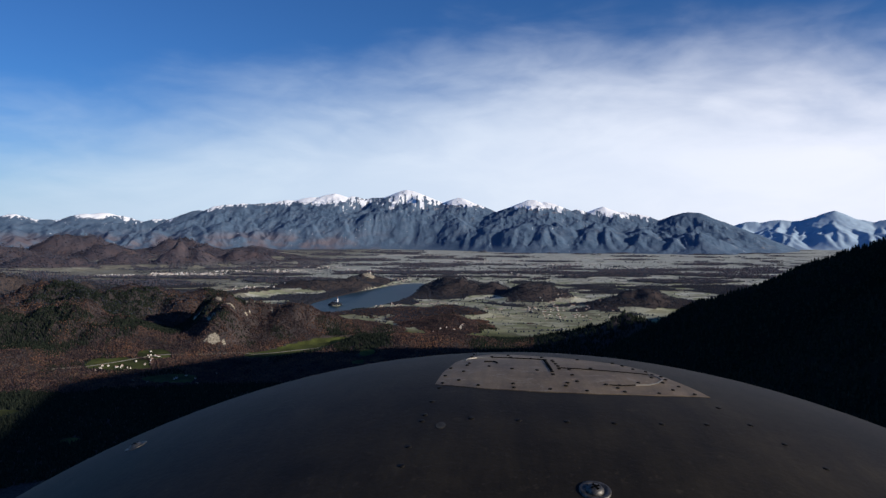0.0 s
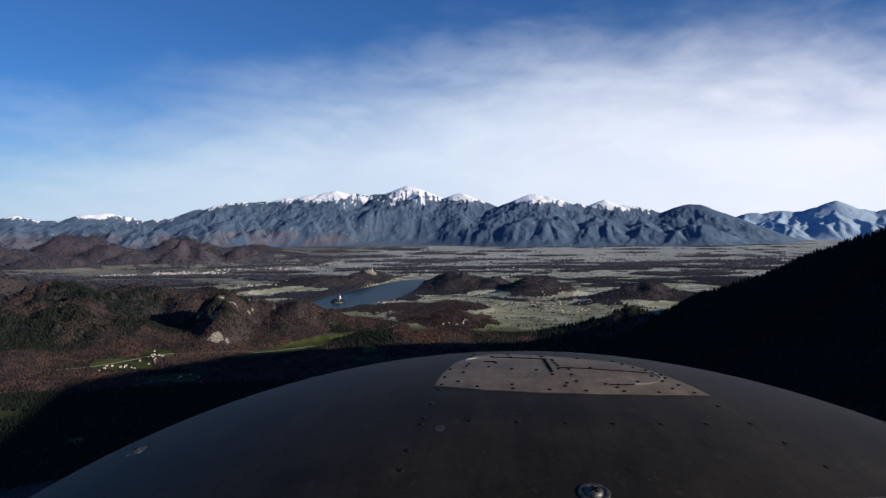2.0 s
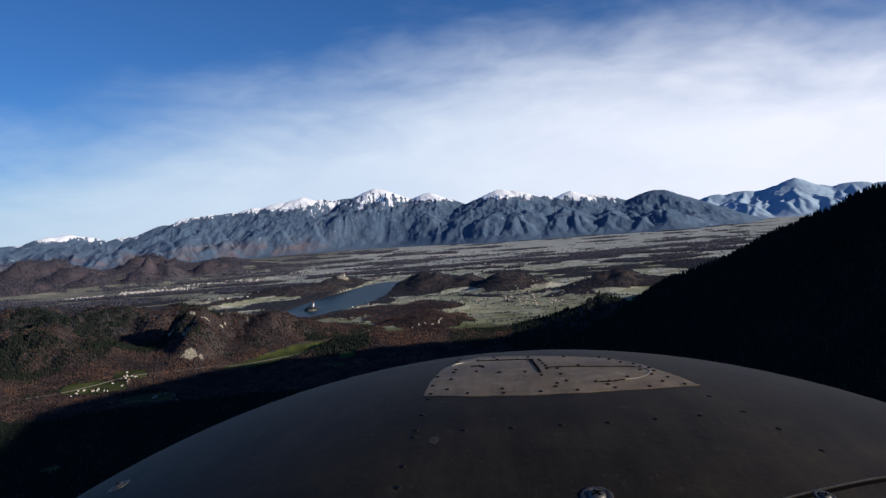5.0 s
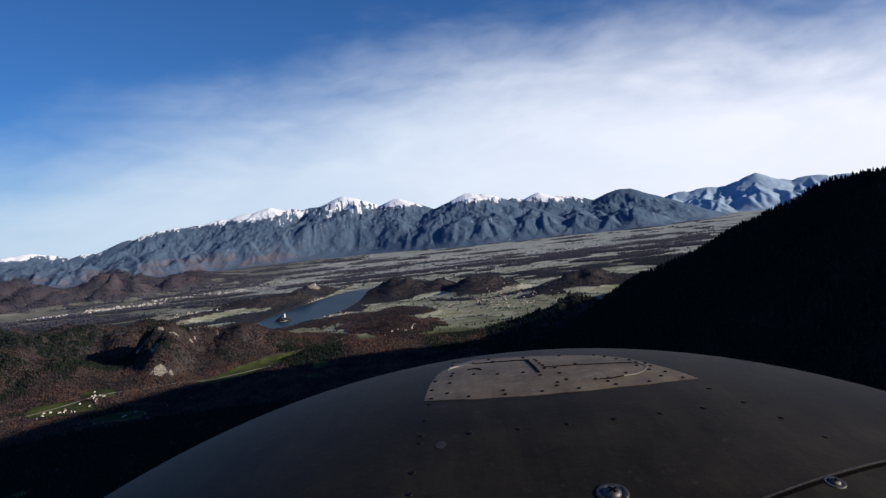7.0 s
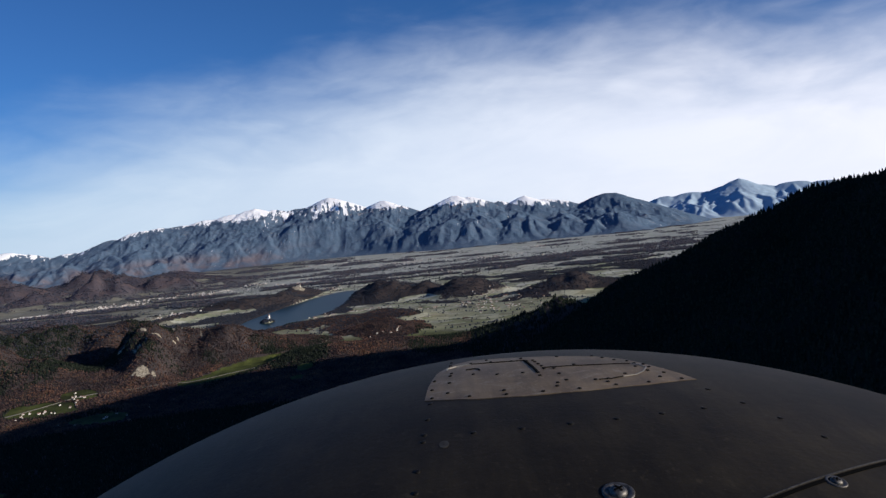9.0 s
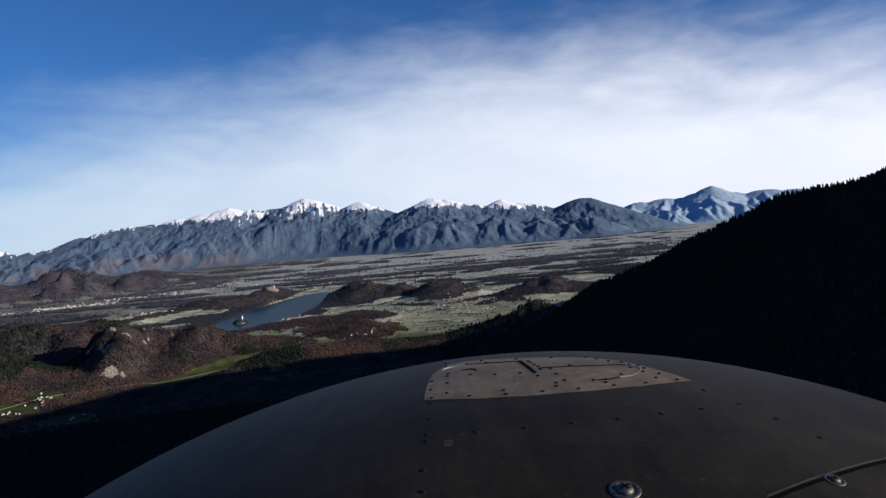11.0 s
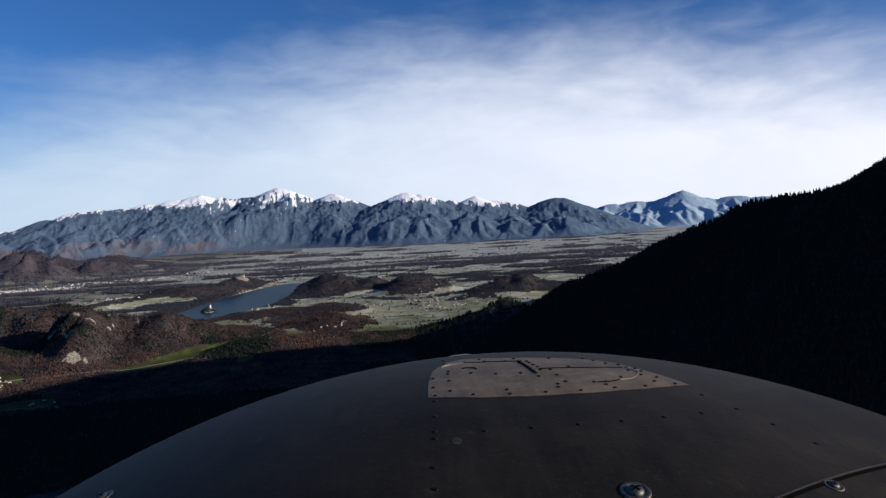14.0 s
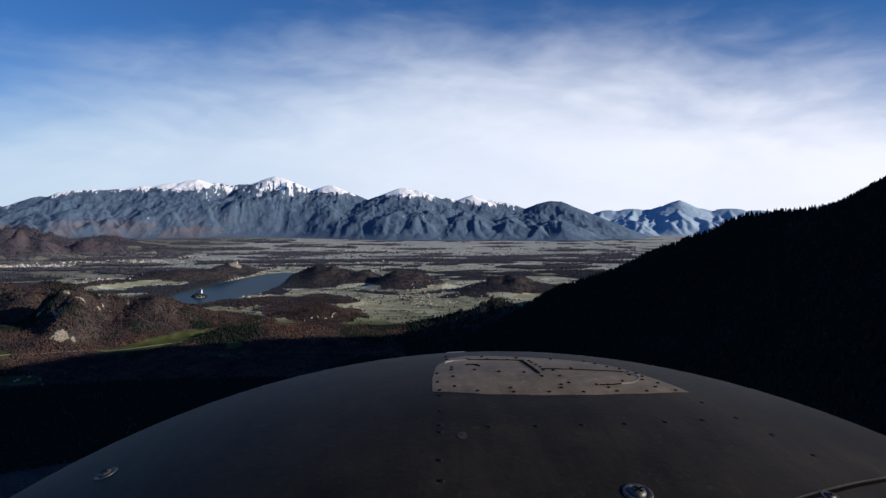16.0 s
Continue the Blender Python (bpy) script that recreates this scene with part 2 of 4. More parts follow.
def paint(dark, light):
    def build(g):
        at = own(g)
        base = g.ramp(g.noise(4.0, 7.0, 0.7, at, 0.4), (0.34, dark), (0.66, light))
        base = g.mix(0.7, base, g.ramp(g.noise(17.0, 5.0, 0.65, at), (0.35, (0.72, 0.72, 0.76)), (0.65, (1.3, 1.3, 1.22))), "MULTIPLY")
        wiped = g.add("ShaderNodeMapping", {"Vector": at, "Scale": (55.0, 6.0, 20.0), "Rotation": (0.0, 0.0, 0.12)}).outputs[0]
        base = g.mix(0.6, base, g.ramp(g.noise(1.0, 6.0, 0.72, wiped), (0.34, (0.62, 0.62, 0.64)), (0.66, (1.34, 1.32, 1.26))), "MULTIPLY")
        speck = g.step(g.noise(90.0, 4.0, 0.65, at), 0.60, 0.70)
        base = g.mix(g.math("MULTIPLY", speck, 0.45), base, tuple(c * 1.8 for c in light))
        dust = g.step(g.noise(330.0, 2.0, 0.5, at), 0.66, 0.74)
        return g.mix(g.math("MULTIPLY", dust, 0.4), base, tuple(c * 2.6 for c in light))
    return build


COWL_PAINT = surface("matt_cowl_paint", paint((0.0100, 0.0084, 0.0064), (0.0256, 0.0210, 0.0146)), 0.6, specular=0.12,
                     bump=lambda g: (g.noise(140.0, 5.0, 0.65, own(g)), 0.25, 0.002))
def worn_plate(g):
    at = own(g)
    # part of this lightness paints in the plate's sunlit sheen
    base = paint((0.088, 0.064, 0.042), (0.166, 0.126, 0.086))(g)
    rubbed = g.step(g.noise(26.0, 8.0, 0.78, at, 0.8), 0.53, 0.66)
    base = g.mix(g.math("MULTIPLY", rubbed, 0.55), base, (0.225, 0.195, 0.155))
    brushed = g.add("ShaderNodeMapping", {"Vector": at, "Scale": (14.0, 190.0, 60.0), "Rotation": (0.0, 0.0, 0.35)}).outputs[0]
    scratch = g.step(g.noise(1.0, 3.0, 0.7, brushed), 0.64, 0.70)
    base = g.mix(g.math("MULTIPLY", scratch, 0.35), base, (0.30, 0.27, 0.23))
    grime = g.step(g.noise(9.0, 6.0, 0.7, at), 0.50, 0.70)
    return g.mix(g.math("MULTIPLY", grime, 0.5), base, (0.040, 0.032, 0.024))


PLATE_PAINT = surface("worn_plate_paint", worn_plate, 0.55, specular=0.16,
                      bump=lambda g: (g.noise(60.0, 5.0, 0.6, own(g)), 0.2, 0.002))
PALE_SPOT = surface("pale_spot_paint", lambda g: g.ramp(g.noise(120.0, 4.0, 0.6, own(g)), (0.35, (0.022, 0.020, 0.017)), (0.65, (0.052, 0.049, 0.043))), 0.7)
RIVET_METAL = surface("dark_rivets", lambda g: (0.009, 0.008, 0.007), 0.55, 0.0, specular=0.12)
SCREW_METAL = surface("screw_steel", lambda g: g.ramp(g.noise(300.0, 3.0, 0.6, own(g)), (0.3, (0.05, 0.047, 0.044)), (0.7, (0.18, 0.17, 0.16))), 0.55, 0.9)
BARE_EDGE = surface("bare_aluminium", lambda g: (0.24, 0.225, 0.20), 0.5, 0.6)
GAP_BLACK = surface("seam_gap", lambda g: (0.004, 0.004, 0.004), 0.9, specular=0.02)
SPINNER_PAINT = surface("spinner_paint", lambda g: (0.16, 0.155, 0.145), 0.45, 0.2)


# ---- mesh helpers ----
def mesh_of(name, points, faces, material, smooth=True):
    """A mesh from arrays of points and of faces that have three or four corners."""
    points, faces = np.asarray(points, float), np.asarray(faces, int)
    count, corners = faces.shape
    mesh = bpy.data.meshes.new(name)
    mesh.vertices.add(len(points))
    mesh.vertices.foreach_set("co", points.ravel())
    mesh.loops.add(count * corners)
    mesh.loops.foreach_set("vertex_index", faces.ravel())
    mesh.polygons.add(count)
    mesh.polygons.foreach_set("loop_start", np.arange(count) * corners)
    mesh.polygons.foreach_set("use_smooth", np.full(count, smooth))
    mesh.update(calc_edges=True)
    mesh.materials.append(material)
    return mesh


def cover_of(mesh, red, green, blue):
    layer = mesh.color_attributes.new("cover", "FLOAT_COLOR", "POINT")
    layer.data.foreach_set("color", np.stack([red, green, blue, np.ones_like(red)], -1).astype(np.float32).ravel())


def part(name, bm, material, parent, label="", smooth=False):
    """Links a bmesh as one mesh object under a thing or a part."""
    mesh = bpy.data.meshes.new(name)
    for face in bm.faces:
        face.smooth = smooth
    bm.to_mesh(mesh)
    bm.free()
    mesh.materials.append(material)
    ob = new(name, mesh)
    ob.parent = parent
    return tagged(ob, label) if label else ob


def grid_faces(rows, columns):
    a = (np.arange(rows - 1)[:, None] * columns + np.arange(columns - 1)[None]).ravel()
    return np.stack([a, a + 1, a + columns + 1, a + columns], -1)


TABLE = np.random.RandomState(11).permutation(256)
TABLE = np.concatenate([TABLE, TABLE])
LEVEL = np.random.RandomState(12).rand(256)


def value_noise(x, y):
    xi, yi = np.floor(x).astype(int), np.floor(y).astype(int)
    fx, fy = x - xi, y - yi
    fx, fy = fx * fx * fx * (fx * (fx * 6 - 15) + 10), fy * fy * fy * (fy * (fy * 6 - 15) + 10)

    def corner(a, b):
        return LEVEL[TABLE[TABLE[a & 255] + (b & 255)]]
    top = corner(xi, yi) * (1 - fx) + corner(xi + 1, yi) * fx
    low = corner(xi, yi + 1) * (1 - fx) + corner(xi + 1, yi + 1) * fx
    return top * (1 - fy) + low * fy


def fractal(x, y, size, octaves=5, ridged=False):
    total, weight, amount = 0.0, 0.0, 1.0
    for octave in range(octaves):
        n = value_noise(x / size + 17.3 * octave, y / size - 9.1 * octave)
        total = total + amount * (1 - np.abs(2 * n - 1) if ridged else n)
        weight, amount, size = weight + amount, amount * 0.5, size / 2.03
    return total / weight


def ease(value, low, high):
    s = np.clip((value - low) / (high - low), 0, 1)
    return s * s * (3 - 2 * s)


# ---- the lie of the land ----
# hills: centre x, y, radii along and across, turn in degrees, height
NEAR_HILLS = [(-362, 832, 54, 84, 12, 46), (-290, 858, 82, 62, -6, 37), (-205, 876, 66, 46, 0, 18), (-455, 925, 50, 50, 0, 34), (-590, 930, 190, 120, 10, 44), (-540, 770, 140, 70, -12, 38),
              (-800, 1000, 260, 190, 0, 50), (-740, 720, 170, 110, 30, 52), (-515, 1050, 100, 80, 0, 31), (-110, 800, 125, 38, 4, 16),
              (-1000, 700, 260, 300, 0, 62), (-520, 655, 60, 40, 0, 18), (-620, 560, 90, 60, 0, 30)]
KNOLLS = [(-105, 1368, 84, 46, -4, 35), (-30, 1342, 50, 36, 0, 22), (53, 1300, 52, 40, 0, 31), (221, 1190, 84, 46, 8, 29), (300, 1172, 70, 40, 0, 16), (140, 812, 84, 40, -14, 30),
          (-415, 1455, 84, 30, 18, 26), (-354, 1500, 28, 50, -10, 20), (-338, 1606, 38, 26, 30, 20), (-90, 938, 52, 40, 10, 20), (-100, 1055, 66, 46, 15, 15), (-185, 1075, 66, 34, 0, 10), (-520, 1330, 90, 26, 50, 12)]
FOOTHILLS = [(-1060, 2130, 92, 66, 20, 66), (-880, 2210, 100, 55, 0, 46), (-1230, 2060, 80, 70, 0, 36), (-1400, 1930, 140, 80, 0, 40), (-700, 2260, 80, 36, 0, 18),
             (-1180, 2500, 130, 90, 10, 50), (-1450, 2350, 140, 100, 0, 58), (-930, 2600, 120, 80, 0, 22), (-1750, 2150, 200, 140, 0, 62),
             (-1400, 2780, 170, 110, 0, 62), (-1720, 2560, 190, 120, 0, 88), (-2050, 2300, 200, 150, 0, 94), (-1130, 2900, 140, 90, 0, 30), (-1550, 1500, 220, 260, 0, 40)]
# crest of the wooded mountain spur: x, y, height
# last five points lie out of view, raised to throw the valley shadow
SPUR = [(95, 655, 16), (150, 640, 56), (180, 630, 76), (222, 611, 98), (243, 603, 110), (264, 594, 122), (287, 589, 132), (307, 578, 138), (337, 561, 145),
        (376, 537, 152), (412, 509, 158), (520, 400, 268), (600, 180, 335), (640, -100, 310), (660, -500, 290), (700, -1100, 280)]
# unseen ridge of the same massif behind the spur, added to shade its hollows
HIDDEN_RIDGE = [(430, 530, 150), (540, 700, 148), (640, 847, 152), (740, 915, 156), (900, 960, 170), (1200, 900, 200)]
LAKE = (-266.0, 1345.0, 66.0, 262.0, -12.0)     # centre, half width, half length, turn
ISLE = (-309.0, 1185.0)
# wooded ground on low land: centre x, y, radii
GROVES = [(-425, 1440, 130, 46), (-345, 1500, 40, 90), (-400, 1285, 70, 66), (-205, 1235, 44, 70), (-200, 1085, 90, 52), (-95, 1000, 80, 120), (-700, 1330, 110, 60), (-760, 1480, 120, 44), (-900, 1560, 160, 70),
          (-1100, 1500, 140, 80), (-800, 1710, 180, 46), (-980, 1690, 130, 40), (-660, 1820, 120, 40), (-1180, 1640, 120, 60), (-560, 1640, 120, 50), (-840, 2010, 120, 36), (-740, 2080, 150, 36), (-560, 2500, 190, 60), (-140, 2290, 240, 36), (160, 2080, 260, 30), (420, 1700, 120, 60), (-330, 2250, 120, 26)]
CLEARINGS = [(-396, 655, 34), (-376, 690, 22), (-215, 1180, 46), (-318, 612, 30), (150, 862, 26), (228, 1040, 28), (195, 925, 18), (-561, 1433, 66), (-131, 1215, 34), (-174, 1149, 30)]


def lake_reach(x, y):
    """Below 1 inside the lake."""
    turn = radians(LAKE[4])
    dx, dy = x - LAKE[0], y - LAKE[1]
    u, v = dx * math.cos(turn) + dy * math.sin(turn), -dx * math.sin(turn) + dy * math.cos(turn)
    return np.hypot(u / LAKE[2], v / LAKE[3]) + 0.28 * (fractal(x, y, 150.0, 3) - 0.5)


def hill_mass(x, y, hills):
    total = np.zeros_like(x)
    for cx, cy, rx, ry, turn, height in hills:
        a = radians(turn)
        dx, dy = x - cx, y - cy
        q = np.hypot((dx * math.cos(a) + dy * math.sin(a)) / rx, (-dx * math.sin(a) + dy * math.cos(a)) / ry)
        total = total + (height * np.exp(-0.95 * q ** 2.1)) ** 3
    return np.cbrt(total)


def spur_height(x, y):
    best = np.full(x.shape, -1e3)
    for (ax, ay, az), (bx, by, bz) in list(zip(SPUR, SPUR[1:])) + list(zip(HIDDEN_RIDGE, HIDDEN_RIDGE[1:])):
        ex, ey = bx - ax, by - ay
        s = np.clip(((x - ax) * ex + (y - ay) * ey) / (ex * ex + ey * ey), 0, 1)
        away = np.hypot(x - ax - s * ex, y - ay - s * ey)
        best = np.maximum(best, az + s * (bz - az) - 0.62 * np.sqrt(away * away + 100.0) + 6.0)
    return best


def land(x, y):
    """Height, woodland, rock, and frost with painted haze at points of the plan."""
    far = np.hypot(x, y)
    wx, wy = x + 50 * (fractal(x, y, 130.0, 3) - 0.5), y + 50 * (fractal(x + 900, y, 130.0, 3) - 0.5)
    near, knolls, foot = hill_mass(wx, wy, NEAR_HILLS), hill_mass(wx, wy, KNOLLS), hill_mass(wx, wy, FOOTHILLS)
    mass = np.cbrt(near ** 3 + knolls ** 3 + foot ** 3)
    gully = 0.6 * fractal(x, y, 95.0, 5, True) + 0.7 * fractal(x + 0.3 * y, y, 58.0, 4, True) + 0.3 * fractal(x, y - 0.3 * x, 27.0, 3, True) - 1.0
    mass = mass + ease(mass, 5, 30) * gully * np.minimum(mass, 60) * 1.05
    spur = spur_height(x, y)
    spur = np.maximum(spur + ease(spur, 5, 50) * (fractal(x, y, 120.0, 5, True) - 0.66) * 34 * ease(spur, 30, 130) * ease(158 - spur, 0, 25), 0)
    z = np.cbrt(mass ** 3 + spur ** 3) + 3.0 * (fractal(x, y, 400.0, 4) - 0.5) * ease(far, 500, 1200)
    water = lake_reach(x, y)
    isle = np.hypot(x - ISLE[0], y - ISLE[1])
    shore = ease(water, 0.98, 1.12)
    z = z * shore - 4.0 * (1 - shore) + 8.5 * np.exp(-(isle / 11.0) ** 2.0)
    patches = fractal(x * 0.55 + 300, y, 170.0, 4)
    wood = np.maximum.reduce([ease(near, 4, 8), ease(knolls, 4, 8), ease(foot, 6, 14), ease(spur, 4, 14), ease(patches, 0.65, 0.68) * ease(far, 880, 1000)])
    wood = np.maximum(wood, ease(fractal(x * 0.5, y + 2000, 80.0, 5), 0.625, 0.645) * ease(far, 1700, 2000))
    # near valley wooded over so that its shade comes out darker
    wood = np.maximum(wood, ease(fractal(x + 70, y, 80.0, 3), 0.16, 0.20) * ease(880 - far, 0, 60))
    for cx, cy, rx, ry in GROVES:
        wood = np.maximum(wood, ease(1 - np.hypot((x - cx) / rx, (y - cy) / ry) + 0.9 * (fractal(x, y, 46.0, 4) - 0.5), 0.0, 0.06))
    # wooded river gorge across the plain
    river = 1950 + 90 * (fractal(x, y * 0.2, 260.0, 3) - 0.5) + 0.04 * x
    wood = np.maximum(wood, ease(62 * (0.4 + fractal(x + 50, y, 90.0, 3)) - np.abs(far - river), 0, 14) * ease(x, -520, -470))
    # the long meadow at the foot of the near hill, and the valley floor
    mx, my = x + 235, y - 765
    meadow = ease(74 - np.hypot(0.73 * mx + 0.68 * my, 3.4 * (0.73 * my - 0.68 * mx)) + 22 * (fractal(x, y, 30.0, 2) - 0.5), 0, 10)
    open_fields = ease(1.0 - np.hypot((x - 45) / 185, (y - 1140) / 215), 0.0, 0.12) * (1 - ease(knolls, 5, 9)) * (1 - ease(spur, 2, 8))
    copse = ease(fractal(x * 0.8, y * 1.3, 40.0, 4), 0.53, 0.55)
    wood = wood * (1 - open_fields * (1 - copse))
    wood = wood * (1 - meadow)
    for cx, cy, radius in CLEARINGS:
        wood = wood * (1 - ease(1 - np.hypot(x - cx, (y - cy) * 1.6) / radius + 0.5 * (fractal(x, y, 18.0, 2) - 0.5), 0.0, 0.15))
    z = z * (1 - 0.6 * meadow)
    bank = ease(1.85 - water, 0.0, 0.1) * ease(-300 - x + 0.15 * (y - 1300), 0, 40)
    wood = np.maximum(wood, bank) * ease(water, 0.97, 1.01) * (0.8 + 0.2 * ease(spur, 4, 14))
    z = z + 2.2 * wood * ease(far, 1300, 1500) * (0.4 + 1.2 * fractal(x, y, 14.0, 2))
    rough = fractal(x, y, 16.0, 3)
    across = np.exp(-((x + 334) / (13 + 12 * rough)) ** 4)
    z = z + 12.0 * across * ease(y, 730 + 14 * rough, 743 + 14 * rough) * np.exp(-(np.maximum(y - 755, 0) / 45) ** 2)
    crag = across * ease(y, 729, 733) * ease(741 - y + 12 * rough, 0, 6) * ease(rough, 0.2, 0.5)
    crag = np.maximum(crag, ease(near, 18, 26) * ease(fractal(x, y, 9.0, 3), 0.64, 0.72) * 0.8 * (x > -430) * (y < 870))
    crag = np.maximum(crag, np.exp(-(((x + 332) / 20) ** 2 + ((y - 1590) / 16) ** 2)))
    # distance from the eye drives both field frost and painted haze
    frost_haze = ease(far, 830, 2200) * 0.9
    return z, wood, crag, frost_haze, ease(foot, 6, 16)


def height_at(x, y):
    return land(np.array([float(x)]), np.array([float(y)]))[0][0]


# the ground: one sheet round the viewpoint, finest ahead
ahead = np.radians(np.arange(-50, 50.01, 0.25))
round_about = np.radians(np.arange(53, 310.1, 3.0))
bearing = np.concatenate([ahead, round_about, [ahead[0] + 2 * math.pi]])
reach = np.concatenate([[0.5, 15.0, 35.0], 60.0 * (4850.0 / 60.0) ** np.linspace(0, 1, 500)])
X, Y = reach[:, None] * np.sin(bearing)[None], reach[:, None] * np.cos(bearing)[None]
Z, wood, crag, frost_haze, slopes = land(X, Y)
sheet = mesh_of("ground", np.stack([X, Y, Z], -1).reshape(-1, 3), grid_faces(*X.shape)[:, ::-1], GROUND)
cover_of(sheet, wood.ravel(), crag.ravel(), frost_haze.ravel())
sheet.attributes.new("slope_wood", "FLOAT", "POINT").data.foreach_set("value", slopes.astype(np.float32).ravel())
tagged(new("ground", sheet), "broad winter valley of frosted, haze-paled fields between brown wooded hills", "ground", kind="structure")

# lake
around = np.linspace(0, 2 * math.pi, 73)[:-1]
fan = [(LAKE[0], LAKE[1], -1.0)] + [(LAKE[0] + 1.25 * (LAKE[2] * math.cos(a) * math.cos(radians(LAKE[4])) - LAKE[3] * math.sin(a) * math.sin(radians(LAKE[4]))),
                                     LAKE[1] + 1.25 * (LAKE[2] * math.cos(a) * math.sin(radians(LAKE[4])) + LAKE[3] * math.sin(a) * math.cos(radians(LAKE[4]))), -1.0) for a in around]
tagged(new("lake", mesh_of("lake", fan, [(0, i + 1, (i + 1) % 72 + 1) for i in range(72)], WATER)),
       "still blue-grey lake between wooded banks", "lake", kind="structure")


# ---- mountains ----
def crest_of(bearing, peaks):
    """Crest as elevation in degrees: the highest of many summits (bearing, elevation, fall per degree to the left and to the right)."""
    best = np.full(bearing.shape, -2.7)
    for middle, top, left, right in peaks:
        fall = np.where(bearing < middle, left, right)
        off = np.abs(bearing - middle)
        best = np.maximum(best, top - fall * (np.sqrt(off ** 2 + 0.03) - 0.173) - 0.35 * np.maximum(off - 0.8, 0) ** 1.5)
    return best


def ridge_lines(peaks, start, stop, foot, crest, seed, spurs):
    """The skeleton of a range: its crest, a spur down from every summit, and side spurs; segments of (x, y, z) pairs."""
    luck = np.random.RandomState(seed)

    def at(bearing, reach, height):
        a = radians(bearing)
        return np.array([reach * math.sin(a), reach * math.cos(a), height])

    b = np.arange(start, stop + 0.01, 0.35)
    fade = ease(b, start, start + 6.0) * ease(stop - b, 0, 4.0)
    jag = 0.07 * (fractal(b * 40.0, b * 0.0 + 61.0, 30.0, 3, True) - 0.62)
    tops = (EYE[2] + crest(b) * np.tan(np.radians(crest_of(b, peaks) + jag))) * fade
    line = [at(*p) for p in zip(b, crest(b), tops)]
    segments = list(zip(line, line[1:]))
    roots = [p[0] for p in peaks if start + 1 < p[0] < stop - 1]
    roots += [(p + q) / 2 + 0.3 * luck.randn() for p, q in zip(roots, roots[1:]) if q - p > 1.3]
    for root in roots if spurs else []:
        top, near, far = np.interp(root, b, tops), float(foot(np.array([root]))[0]), float(crest(np.array([root]))[0])
        bearing, drift, last = root, 0.5 * luck.randn(), at(root, far, top)
        for depth, share in ((0.16, 0.76), (0.34, 0.60), (0.54, 0.45 + 0.10 * luck.rand()), (0.76, 0.24 + 0.14 * luck.rand()), (1.0, 0.02)):
            bearing += 0.3 * drift + 0.22 * luck.randn()
            here = at(bearing, far + (near - far) * depth, top * share)
            segments.append((last, here))
            for way in (-1, 1):
                if depth < 0.9 and luck.rand() < 0.85:
                    out = at(bearing + way * (0.75 + 0.5 * luck.rand()), far + (near - far) * min(depth + 0.12 + 0.14 * luck.rand(), 1.0), top * share * (0.42 + 0.2 * luck.rand()))
                    segments.append((here, out))
            last = here
    return segments


